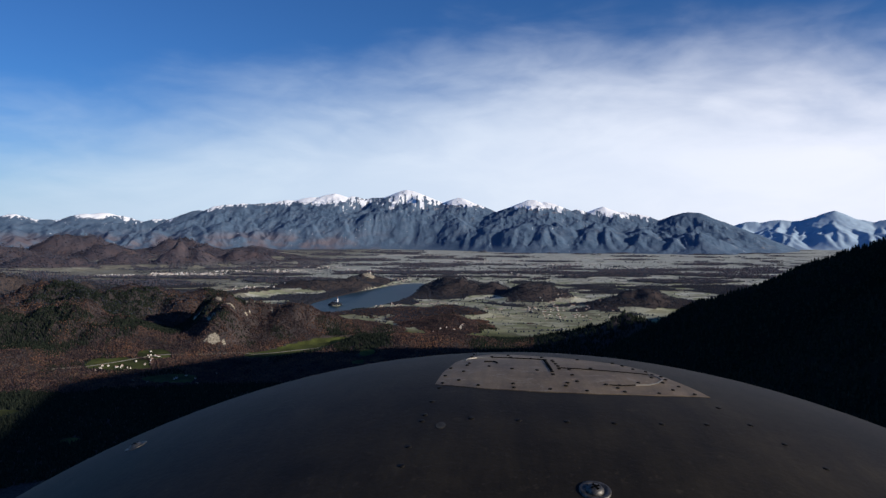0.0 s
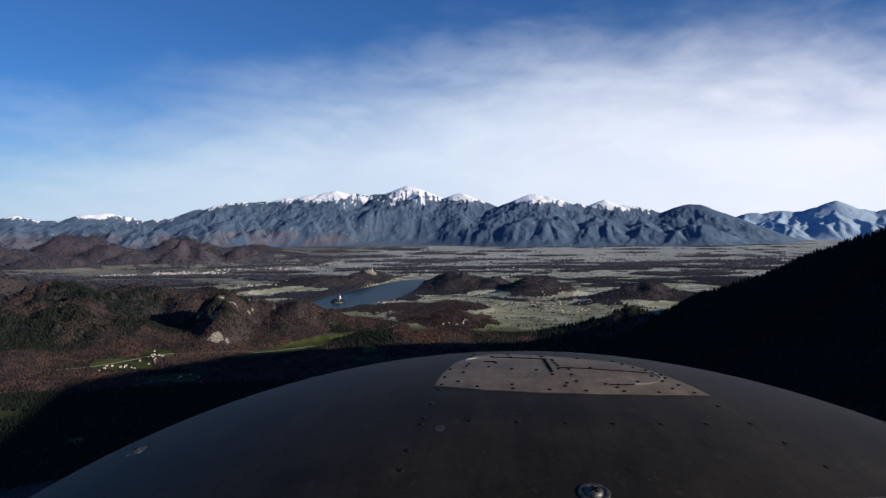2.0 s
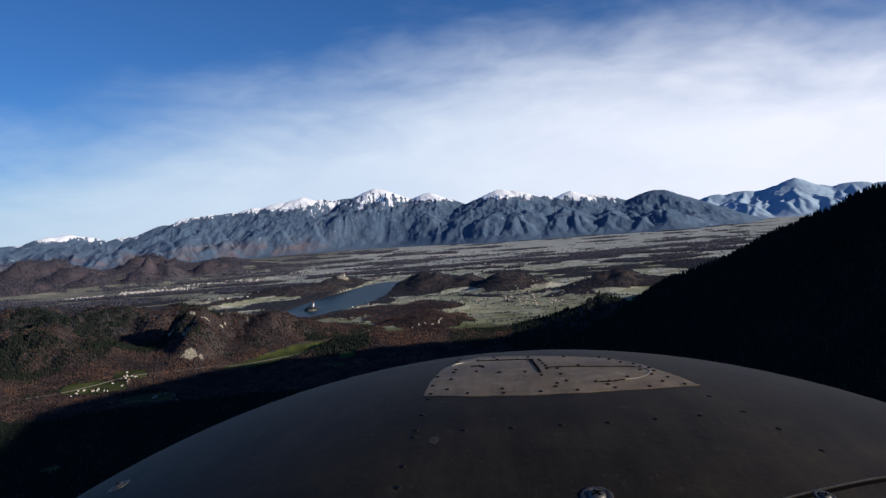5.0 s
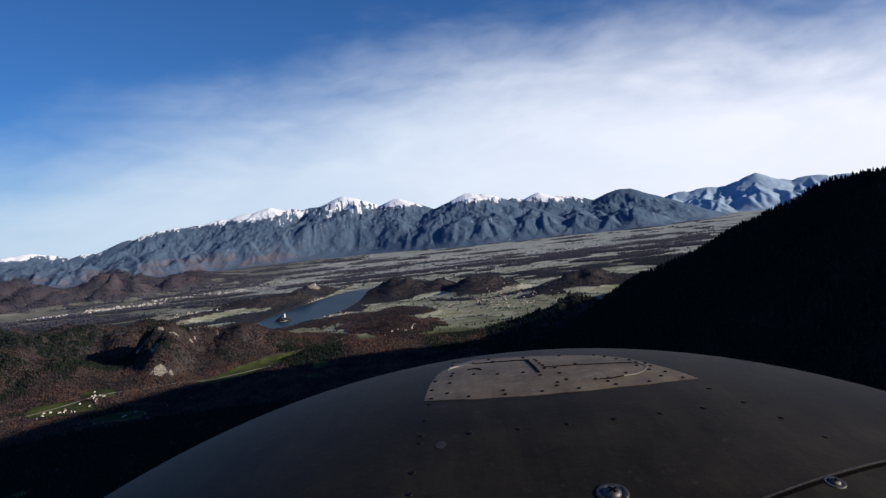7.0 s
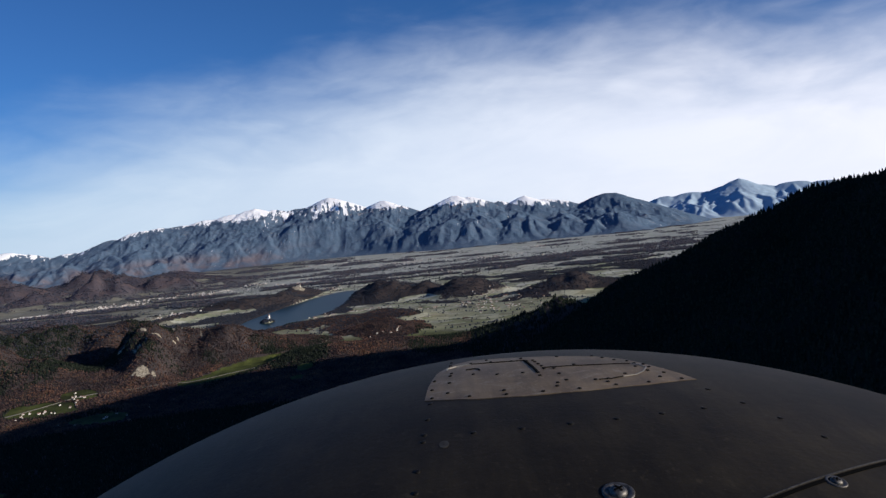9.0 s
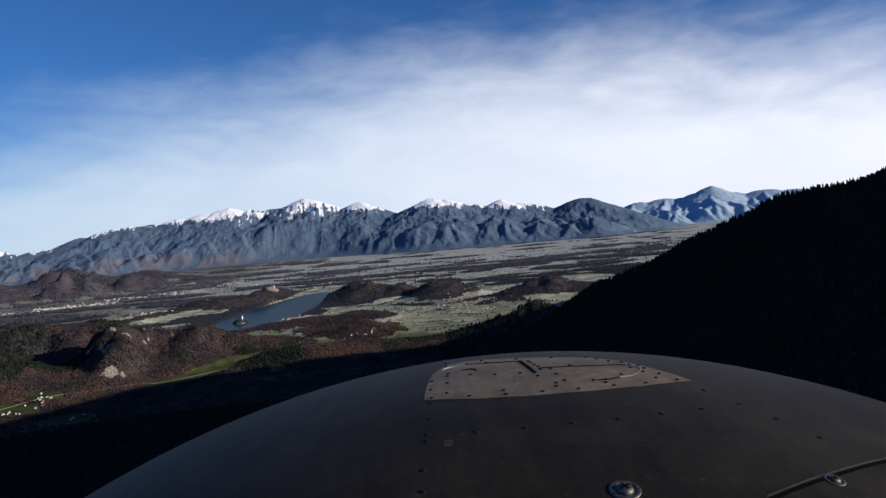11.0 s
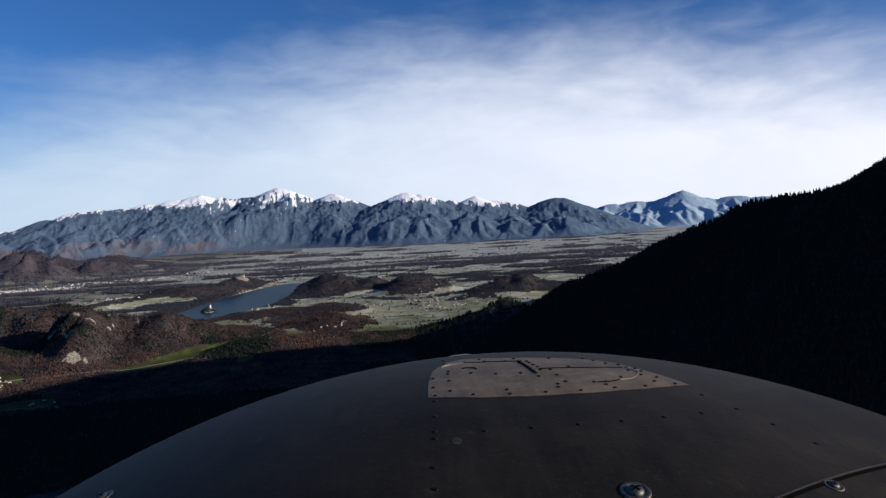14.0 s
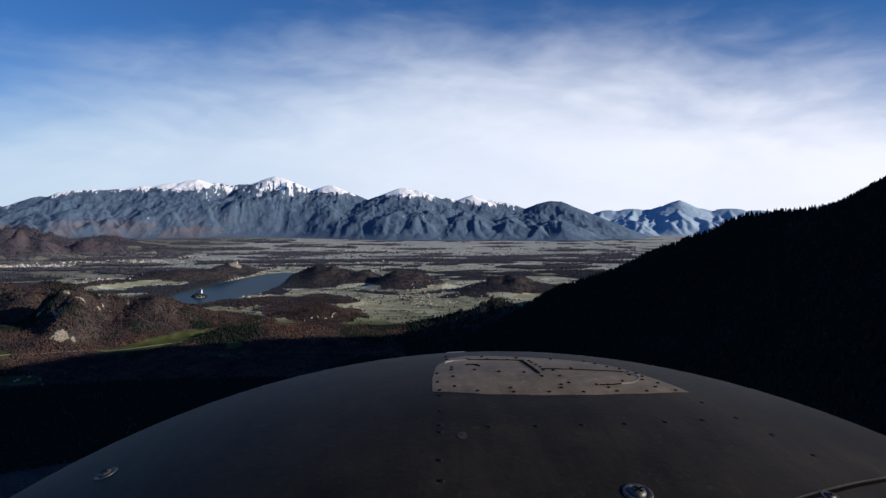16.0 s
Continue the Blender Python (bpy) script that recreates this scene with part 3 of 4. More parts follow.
def range_mesh(name, label, peaks, start, stop, step, foot, crest, material, snow_line, seed, rows=84, relief=1.0, steep=0.40):
    """A mountain range: slopes that fall away on both sides of every ridge line, cut by gullies."""
    b = np.arange(start, stop, step)
    s = np.linspace(-0.04, 1.16, rows)[:, None]
    near, far = foot(b), crest(b)
    r = near + (far - near) * s
    x, y = r * np.sin(np.radians(b)), r * np.cos(np.radians(b))
    wx, wy = x + 22 * (fractal(x, y, 70.0, 3) - 0.5), y + 40 * (fractal(x + 500, y, 70.0, 3) - 0.5) * ease(0.97 - s, 0, 0.2)
    z = np.full(x.shape, -3.0)
    for p, q in ridge_lines(peaks, start, stop, foot, crest, seed, relief > 0.5):
        mid, reach = (p[0] + q[0]) / 2, max(p[2], q[2]) / 0.42 + abs(p[0] - q[0]) / 2 + 40
        box = np.nonzero(np.abs(x[rows // 2] - mid) < reach * 1.15)[0]
        if not len(box):
            continue
        part_x, part_y = wx[:, box[0]:box[-1] + 1], wy[:, box[0]:box[-1] + 1]
        e = q - p
        t = np.clip(((part_x - p[0]) * e[0] + (part_y - p[1]) * e[1]) / (e[0] ** 2 + e[1] ** 2 + 1e-6), 0, 1)
        away = np.hypot(part_x - p[0] - t * e[0], part_y - p[1] - t * e[1])
        high = p[2] + t * e[2]
        z[:, box[0]:box[-1] + 1] = np.maximum(z[:, box[0]:box[-1] + 1], high - steep * (np.sqrt(away * away + 16.0) - 4.0))
    u, down = np.radians(b) * 3900.0 + 0.0 * s, r + 0.0 * b
    gully = fractal(x, 0.6 * y, 100.0, 5, True) - 0.62
    ribs = fractal(u, 0.3 * down, 34.0, 4, True) - 0.62
    z = (z + 3) * ease(s, -0.03, 0.34) - 3
    body = ease(z, 2, 50) * ease(0.99 - s, 0.0, 0.22)
    z = z + relief * body * (46 * (fractal(x, y, 170.0, 4) - 0.5) + 19 * gully + 9 * ribs * ease(z, 70, 170))
    melt = EYE[2] + far * np.tan(np.radians(snow_line(b)))
    streak = 0.3 + 0.7 * ease(b, -16.5, -13.5) * ease(-5.6 - b, 0, 1.5)
    chutes = fractal(u, 0.10 * down, 13.0, 3) - 0.5
    melt = melt + streak * (90 * ribs + 40 * gully + 130 * chutes) + 40 * (fractal(x + 400, y * 0.7, 40.0, 4) - 0.5)
    snow = 0.86 * ease(z, melt - 12 - 12 * streak, melt + 12 + 22 * streak)
    snow = np.maximum(snow, 0.7 * ease(fractal(u + 40, 0.3 * down, 30.0, 4), 0.68, 0.74) * ease(z, melt - 75, melt - 45) * ease(b, -15, -13) * ease(-5 - b, 0, 1))
    bare = ease(z, melt - 55, melt - 5) * 0.5 * ease(b, -17, -13) * ease(9 - b, 0, 2) + 0.35 * ease(fractal(x, y, 48.0, 3), 0.66, 0.74) * ease(z, 20, 60)
    brown = ease(110 - z, 0.0, 70) * ease(-6 - b, 0, 12)
    mesh = mesh_of(name, np.stack([x, y, z], -1).reshape(-1, 3), grid_faces(*x.shape)[:, ::-1], material)
    cover_of(mesh, snow.ravel(), bare.ravel(), brown.ravel())
    return tagged(new(name, mesh), label, "mountains", kind="structure")


WEST_PEAKS = [(-36.0, -0.5, 0.1, 0.1), (-33.5, -0.3, 0.1, 0.1), (-31.5, -0.2, 0.1, 0.1), (-29.7, -0.07, 0.1, 0.1), (-27.9, 0.12, 0.08, 0.1), (-25.4, 0.80, 0.3, 0.12), (-23.2, 1.25, 0.22, 0.05),
              (-21.8, 1.36, 0.15, 0.12), (-20.1, 1.40, 0.1, 0.1), (-18.4, 1.66, 0.16, 0.05), (-16.4, 1.92, 0.2, 0.05), (-14.5, 2.22, 0.22, 0.45), (-13.1, 2.0, 0.3, 0.25), (-11.3, 1.90, 0.2, 0.2),
              (-10.4, 1.90, 0.1, 0.2), (-8.8, 2.55, 0.50, 0.2), (-7.5, 2.16, 0.3, 0.40)]
EAST_PEAKS = [(-4.3, 1.92, 0.42, 0.5), (-2.9, 1.30, 0.2, 0.36), (-1.3, 0.70, 0.2, 0.1), (-0.4, 0.74, 0.1, 0.2), (1.66, 1.72, 0.50, 0.35), (3.06, 1.52, 0.2, 0.58), (5.5, 0.92, 0.7, 0.5),
              (7.5, 1.12, 1.0, 0.5), (9.1, 0.70, 0.2, 0.2), (10.2, 0.53, 0.2, 0.24), (14.0, 0.66, 0.30, 0.1), (14.8, 0.57, 0.1, 0.42)]
MAIN_PEAKS = WEST_PEAKS + EAST_PEAKS
SNOW_BEARINGS = (-28.5, -27.4, -26.0, -25.4, -24.6, -23, -20, -18, -15, -9, -6.5, -4.3, -2, 1.66, 3, 5.5, 7.5, 10, 11.5, 12.3)
SNOW_HEIGHTS = (0.0, 0.1, 0.9, 0.9, 0.8, 1.12, 1.24, 1.35, 1.45, 1.62, 1.45, 1.15, 1.2, 0.95, 1.0, 0.75, 0.5, 0.3, 0.15, 3.0)
range_mesh("mountain_range", "long mountain range with haze-blue painted slopes and snow-capped summits", MAIN_PEAKS, -38.0, 24.0, 0.06,
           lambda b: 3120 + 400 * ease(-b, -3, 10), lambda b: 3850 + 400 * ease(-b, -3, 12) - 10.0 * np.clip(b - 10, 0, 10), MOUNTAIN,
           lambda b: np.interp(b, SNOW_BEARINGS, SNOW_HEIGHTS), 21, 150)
FAR_PEAKS = [(14.0, -0.2, 0.1, 0.1), (18.2, -0.03, 0.15, 0.1), (20.75, 0.02, 0.1, 0.2), (21.9, -0.02, 0.1, 0.1), (23.2, 0.28, 0.25, 0.3), (24.2, 0.70, 0.45, 0.6), (25.2, 0.12, 0.3, 0.12),
             (27.8, 0.09, 0.15, 0.1), (30.0, -0.05, 0.1, 0.12), (32.0, -0.25, 0.1, 0.1), (37.0, -0.4, 0.1, 0.1)]
range_mesh("far_mountain_range", "mountain chain in the distance, painted pale blue with haze", FAR_PEAKS, 13.0, 46.0, 0.1, lambda b: 3900 + 0 * b, lambda b: 4600 + 0 * b, FAR_RIDGE, lambda b: 9.0 + 0 * b, 22, 90, 0.6, 0.45)
SNOW_PEAKS = [(-37.8, 0.46, 0.3, 0.35), (-36.0, 0.1, 0.1, 0.1), (-33.2, 0.50, 0.2, 0.1), (-32.1, 0.60, 0.25, 0.2), (-30.9, 0.36, 0.2, 0.3), (-29.3, 0.0, 0.1, 0.1), (-42.0, 0.5, 0.15, 0.15), (-47.0, 0.7, 0.1, 0.1)]
range_mesh("snowy_mountain_range", "low snow-covered mountains behind wooded foothills", SNOW_PEAKS, -50.0, -26.5, 0.09, lambda b: 3900 + 0 * b, lambda b: 4550 + 0 * b, MOUNTAIN, lambda b: 0.12 + 0 * b, 23, 70)


# ---- aircraft nose ----
# Local axes: x right, y ahead, z up from the eye; the cowl's top is a shallow dome.
DOME = Vector((0.1733, 0.9339, -1.5711))
DOME_RADIUS = 1.4152
nose = new("aircraft_nose")
nose.matrix_world = pose(*EYE, -2.75, 3.0, 0.0)
tagged(nose, "dark matt aircraft engine cowling with riveted access plate", "aircraft")


def on_dome(x, y, lift=0.0):
    """The dome's point above a place of its plan, and its normal."""
    dx, dy = x - DOME.x, y - DOME.y
    normal = Vector((dx, dy, math.sqrt(DOME_RADIUS ** 2 - dx * dx - dy * dy))) / DOME_RADIUS
    return DOME + normal * (DOME_RADIUS + lift), normal


def cowl_shell():
    """A round dome with a rolled edge and sides that fall away below it."""
    bm = bmesh.new()
    axis = (-DOME).normalized()
    side = axis.cross(Vector((0, 1, 0))).normalized()
    front = side.cross(axis)
    rings = []
    for angle in [0.4] + [a for a in np.linspace(1.5, 43.0, 40)]:
        a = radians(angle)
        rings.append([bm.verts.new(DOME + DOME_RADIUS * (axis * math.cos(a) + math.sin(a) * (side * math.cos(b) + front * math.sin(b))))
                      for b in np.linspace(0, 2 * math.pi, 121)[:-1]])
    last = rings[-1]
    for drop, grow in ((0.03, 1.01), (0.10, 1.012), (0.3, 0.98), (0.55, 0.85), (0.72, 0.6), (0.8, 0.3)):
        rings.append([bm.verts.new(v.co + (v.co - DOME - axis * (v.co - DOME).dot(axis)) * (grow - 1) - Vector((0, 0.1, 1)) * drop) for v in last])
    for low, high in zip(rings, rings[1:]):
        for i in range(120):
            bm.faces.new((low[i], high[i], high[(i + 1) % 120], low[(i + 1) % 120]))
    bm.faces.new(rings[0])
    bm.faces.new(rings[-1][::-1])
    bmesh.ops.recalc_face_normals(bm, faces=bm.faces)
    return bm


def patch(outline, lift, thick, steps=10):
    """A thin plate that follows the dome inside an outline of its plan."""
    bm = bmesh.new()
    dense = []
    for (ax, ay), (bx, by) in zip(outline, outline[1:] + outline[:1]):
        dense += [(ax + (bx - ax) * k / 6, ay + (by - ay) * k / 6) for k in range(6)]
    mx, my = sum(p[0] for p in dense) / len(dense), sum(p[1] for p in dense) / len(dense)
    rings = [[bm.verts.new(on_dome(mx + (x - mx) * s, my + (y - my) * s, lift)[0]) for x, y in dense] for s in np.linspace(0.08, 1, steps)]
    rings.append([bm.verts.new(on_dome(x, y, lift - thick)[0]) for x, y in dense])
    for low, high in zip(rings, rings[1:]):
        for i in range(len(dense)):
            bm.faces.new((low[i], high[i], high[(i + 1) % len(dense)], low[(i + 1) % len(dense)]))
    bm.faces.new(rings[0])
    bmesh.ops.recalc_face_normals(bm, faces=bm.faces)
    return bm


def strip(points, width, lift, thick, steps=8):
    """A narrow band with square edges along a line of the plan."""
    bm = bmesh.new()
    line = []
    for (ax, ay), (bx, by) in zip(points, points[1:]):
        line += [Vector((ax + (bx - ax) * k / steps, ay + (by - ay) * k / steps)) for k in range(steps)]
    line.append(Vector(points[-1]))
    loops = []
    for i, p in enumerate(line):
        along = (line[min(i + 1, len(line) - 1)] - line[max(i - 1, 0)]).normalized()
        off = Vector((-along.y, along.x)) * width / 2
        loops.append([bm.verts.new(on_dome(*(p + off * s), h)[0]) for s, h in ((-1, lift - thick), (-1, lift), (1, lift), (1, lift - thick))])
    for a, b in zip(loops, loops[1:]):
        for k in range(4):
            bm.faces.new((a[k], a[(k + 1) % 4], b[(k + 1) % 4], b[k]))
    bm.faces.new(loops[0])
    bm.faces.new(loops[-1][::-1])
    bmesh.ops.recalc_face_normals(bm, faces=bm.faces)
    return bm


def button(radius, height, sides=12):
    """A domed rivet head on its base at the origin."""
    bm = bmesh.new()
    rings = [[bm.verts.new((r * radius * math.cos(a), r * radius * math.sin(a), h * height)) for a in np.linspace(0, 2 * math.pi, sides + 1)[:-1]]
             for r, h in ((1.0, -0.3), (1.0, 0.25), (0.8, 0.75), (0.4, 1.0))]
    for low, high in zip(rings, rings[1:]):
        for i in range(sides):
            bm.faces.new((low[i], low[(i + 1) % sides], high[(i + 1) % sides], high[i]))
    bm.faces.new(rings[-1])
    return bm


def seat_at(x, y, lift=0.0):
    spot, normal = on_dome(x, y, lift)
    return Matrix.Translation(spot) @ normal.to_track_quat("Z", "Y").to_matrix().to_4x4()


part("cowling", cowl_shell(), COWL_PAINT, nose, "matt dark olive-grey cowling skin", smooth=True)
PLATE = [(-0.018, 0.814), (0.043, 0.789), (0.107, 0.778), (0.172, 0.781), (0.241, 0.797), (0.309, 0.825), (0.294, 0.862), (0.273, 0.902), (0.254, 0.941), (0.221, 0.968), (0.16, 0.987), (0.097, 1.009), (0.048, 1.031), (0.02, 1.009), (-0.003, 0.947), (-0.014, 0.872)]
plate = part("access_plate", patch(PLATE, 0.0005, 0.002), PLATE_PAINT, nose, "worn brownish riveted access plate")
LEFT_ARC = [(0.01, 0.956), (0.013, 0.973), (0.025, 0.981), (0.046, 0.984)]
RIGHT_ARC = [(0.252, 0.904), (0.263, 0.893), (0.265, 0.878), (0.255, 0.857), (0.241, 0.84), (0.223, 0.832)]
part("door_edge", strip(LEFT_ARC, 0.0018, 0.0016, 0.002), BARE_EDGE, plate, "bright worn metal edge")
part("door_edge", strip(RIGHT_ARC, 0.0013, 0.0015, 0.002), BARE_EDGE, plate, "bright worn metal edge")
part("door_seam", strip([(0.046, 0.984), (0.085, 0.97), (0.12, 0.961)], 0.0024, 0.0013, 0.002), GAP_BLACK, plate, "dark door gap")
part("door_seam", strip([(0.135, 0.898), (0.19, 0.898), (0.252, 0.904)], 0.0012, 0.0013, 0.002), GAP_BLACK, plate, "dark door gap")
part("door_seam", strip([(0.223, 0.832), (0.205, 0.822), (0.191, 0.821)], 0.0016, 0.0013, 0.002), GAP_BLACK, plate, "dark door gap")
part("hinge", strip([(0.12, 0.961), (0.126, 0.872)], 0.0030, 0.0018, 0.002), GAP_BLACK, plate, "dark piano hinge")
part("latch", strip([(0.037, 0.939), (0.047, 0.94), (0.053, 0.935), (0.055, 0.925)], 0.0016, 0.0016, 0.002, 4), GAP_BLACK, plate, "small dark latch")

RIVETS_REAR = [(0.019, 1.035), (0.017, 0.997), (0.046, 0.99), (0.07, 1.005), (0.074, 0.979), (0.102, 0.967), (0.118, 0.985), (0.122, 0.958), (0.131, 0.956), (0.132, 0.943), (0.134, 0.926), (0.136, 0.909), (0.136, 0.89), (0.149, 0.889), (0.168, 0.977), (0.178, 0.905), (0.216, 0.97), (0.227, 0.953), (0.238, 0.932), (0.253, 0.923), (0.258, 0.906)]
RIVETS_RIGHT_DOOR = [(0.253, 0.885), (0.268, 0.9), (0.27, 0.883), (0.262, 0.862), (0.229, 0.845), (0.187, 0.821), (0.203, 0.823), (0.199, 0.81), (0.205, 0.797), (0.267, 0.83), (0.279, 0.852), (0.291, 0.824), (0.246, 0.806), (0.161, 0.789), (0.153, 0.826), (0.15, 0.858), (0.141, 0.817), (0.138, 0.804), (0.119, 0.788), (0.126, 0.856), (0.126, 0.872)]
RIVETS_LEFT_DOOR = [(0.107, 0.877), (0.075, 0.884), (0.045, 0.902), (0.017, 0.929), (0.015, 0.913), (0.013, 0.873), (-0.006, 0.897), (-0.009, 0.852), (0.01, 0.827), (-0.009, 0.817), (0.035, 0.802), (0.076, 0.807), (0.077, 0.791)]
RIVETS_COWL = [(-0.011, 0.8), (-0.014, 0.751), (-0.017, 0.712), (-0.018, 0.696), (0.033, 0.698), (0.082, 0.693), (0.131, 0.693), (0.179, 0.697), (0.228, 0.707), (0.277, 0.722), (0.328, 0.743), (0.349, 0.705), (0.372, 0.666), (0.307, 0.785), (-0.023, 0.64), (-0.024, 0.606)]
small = part("rivet", button(0.0024, 0.0011), RIVET_METAL, plate, smooth=True)
small.matrix_local = seat_at(*RIVETS_REAR[0], 0.001)
for x, y in RIVETS_REAR[1:] + RIVETS_RIGHT_DOOR + RIVETS_LEFT_DOOR:
    again = new("rivet", small.data)
    again.parent, again.matrix_local = plate, seat_at(x, y, 0.001)
large = part("rivet", button(0.0032, 0.001), RIVET_METAL, nose, smooth=True)
large.matrix_local = seat_at(*RIVETS_COWL[0])
for x, y in RIVETS_COWL[1:]:
    again = new("rivet", large.data)
    again.parent, again.matrix_local = nose, seat_at(x, y)


def cross_screw(x, y, radius):
    """A cross-head screw in a dished washer."""
    bm = bmesh.new()
    rings = [[bm.verts.new((r * radius * math.cos(a), r * radius * math.sin(a), h * radius)) for a in np.linspace(0, 2 * math.pi, 33)[:-1]]
             for r, h in ((1.0, -0.05), (1.0, 0.06), (0.92, 0.11), (0.74, 0.09), (0.66, 0.03))]
    for low, high in zip(rings, rings[1:]):
        for i in range(32):
            bm.faces.new((low[i], low[(i + 1) % 32], high[(i + 1) % 32], high[i]))
    bm.faces.new(rings[-1])
    washer = part("screw", bm, SCREW_METAL, nose, "steel cross-head screw in a dished washer", smooth=True)
    washer.matrix_local = seat_at(x, y)
    head = part("head", button(radius * 0.56, radius * 0.30, 24), SCREW_METAL, washer, smooth=True)
    head.matrix_local = Matrix.Translation((0, 0, radius * 0.03))
    bm = bmesh.new()
    for turn in (0.6, 0.6 + math.pi / 2):
        made = bmesh.ops.create_cube(bm, size=1.0, matrix=Matrix.Translation((0, 0, radius * 0.325)) @ Matrix.Rotation(turn, 4, "Z") @ Matrix.Diagonal((radius * 0.62, radius * 0.14, radius * 0.05, 1)))
    part("cross_slot", bm, GAP_BLACK, washer)


cross_screw(0.145, 0.570, 0.0135)
cross_screw(-0.391, 0.809, 0.0135)
cross_screw(0.334, 0.584, 0.009)
# pale disc added on the cowl to stand for an out-of-focus spot
part("scuff_mark", patch([(0.003 + 0.005 * math.cos(a), 0.683 + 0.0075 * math.sin(a)) for a in np.linspace(0, 2 * math.pi, 17)[:-1]], 0.0003, 0.001), PALE_SPOT, nose, "small pale spot on the cowling")
part("panel_edge", strip([(0.258, 0.556), (0.308, 0.581), (0.345, 0.599), (0.411, 0.632), (0.47, 0.663)], 0.0008, 0.0010, 0.002), SCREW_METAL, nose, "thin bare metal panel edge")
part("panel_gap", strip([(0.260, 0.5525), (0.310, 0.5775), (0.347, 0.5955), (0.413, 0.6285), (0.472, 0.6595)], 0.0034, 0.0006, 0.002), GAP_BLACK, nose, "dark panel gap")


def spinner_and_blades():
    """Pointed spinner ahead of the cowl, with two blades at rest level below the cowl's line."""
    hub = Vector((0.155, 1.80, -0.483))
    bm = bmesh.new()
    rings = [[bm.verts.new(hub + Vector((r * math.cos(a), d, r * math.sin(a)))) for a in np.linspace(0, 2 * math.pi, 33)[:-1]]
             for d, r in ((-0.03, 0.19), (0.0, 0.20), (0.1, 0.19), (0.22, 0.14), (0.32, 0.06), (0.35, 0.012))]
    for low, high in zip(rings, rings[1:]):
        for i in range(32):
            bm.faces.new((low[i], high[i], high[(i + 1) % 32], low[(i + 1) % 32]))
    bm.faces.new(rings[0])
    bm.faces.new(rings[-1][::-1])
    bowl = bmesh.new()
    rings = [[bowl.verts.new(Vector((hub.x, d, z)) + Vector((r * 1.25 * math.cos(a), 0, r * math.sin(a)))) for a in np.linspace(0, 2 * math.pi, 49)[:-1]]
             for d, z, r in ((1.0, -0.80, 0.46), (1.25, -0.72, 0.42), (1.45, -0.63, 0.35), (1.62, -0.55, 0.27), (1.73, -0.50, 0.215), (1.765, -0.485, 0.18))]
    for low, high in zip(rings, rings[1:]):
        for i in range(48):
            bowl.faces.new((low[i], high[i], high[(i + 1) % 48], low[(i + 1) % 48]))
    bowl.faces.new(rings[0])
    bowl.faces.new(rings[-1][::-1])
    part("nose_bowl", bowl, COWL_PAINT, nose, "dark rounded nose bowl behind the spinner", smooth=True)
    part("spinner", bm, SPINNER_PAINT, nose, "grey pointed spinner", smooth=True)
    for way in (-1, 1):
        bm = bmesh.new()
        loops = []
        for s in np.linspace(0.12, 0.5, 10):
            chord, twist = 0.075 * (1.15 - 0.5 * s) * (0.5 if s < 0.2 else 1), radians(65 - 50 * s)
            loop = []
            for c, h in ((-1, 0), (-0.4, 0.12), (0.4, 0.12), (1, 0), (0.4, -0.05), (-0.4, -0.05)):
                loop.append(bm.verts.new(hub + Vector((way * s, 0.06 + chord * (c * math.sin(twist) + h * math.cos(twist)), chord * (c * math.cos(twist) - h * math.sin(twist))))))
            loops.append(loop)
        for a, b in zip(loops, loops[1:]):
            for k in range(6):
                bm.faces.new((a[k], a[(k + 1) % 6], b[(k + 1) % 6], b[k]))
        bm.faces.new(loops[0])
        bm.faces.new(loops[-1][::-1])
        bmesh.ops.recalc_face_normals(bm, faces=bm.faces)
        bmesh.ops.rotate(bm, verts=bm.verts, cent=hub, matrix=Matrix.Rotation(radians(-8), 3, "Y"))
        part("propeller_blade", bm, GAP_BLACK, nose, "black propeller blade at rest", smooth=True)


spinner_and_blades()


# ---- roads ----
def road(name, label, bends, width):
    """A road laid over the ground through smooth bends."""
    line = []
    ends = [bends[0]] + bends + [bends[-1]]
    for a, b, c, d in zip(ends, ends[1:], ends[2:], ends[3:]):
        for t in np.linspace(0, 1, 14)[:-1]:
            line.append([0.5 * (2 * q + (r - p) * t + (2 * p - 5 * q + 4 * r - w) * t * t + (3 * q - p - 3 * r + w) * t ** 3) for p, q, r, w in zip(a, b, c, d)])
    line = np.array(line)
    along = np.gradient(line, axis=0)
    side = np.stack([-along[:, 1], along[:, 0]], -1) / np.linalg.norm(along, axis=1)[:, None] * width / 2
    left, right = line + side, line - side
    flat = np.maximum(land(left[:, 0], left[:, 1])[0], land(right[:, 0], right[:, 1])[0]) + 0.35
    points = np.stack([np.c_[left, flat], np.c_[right, flat], np.c_[right, flat - 0.8], np.c_[left, flat - 0.8]], 1).reshape(-1, 3)
    faces = [(4 * i + k, 4 * i + (k + 1) % 4, 4 * i + 4 + (k + 1) % 4, 4 * i + 4 + k) for i in range(len(line) - 1) for k in range(4)]
    tagged(new(name, mesh_of(name, points, faces, ROAD, smooth=False)), label, "road", kind="structure")


road("road", "pale valley road along the meadow", [(-470, 610), (-405, 660), (-372, 690), (-318, 712), (-250, 752), (-190, 795), (-140, 900), (-130, 1020), (-180, 1160)], 1.6)
road("road", "pale road across the frosted fields", [(-130, 1020), (-60, 1000), (20, 1090), (40, 1190), (120, 1300), (150, 1560), (260, 1900)], 1.6)


# ---- woods ----
ICO = bmesh.new()
bmesh.ops.create_icosphere(ICO, subdivisions=1, radius=1.0)
BALL = np.array([v.co[:] for v in ICO.verts])
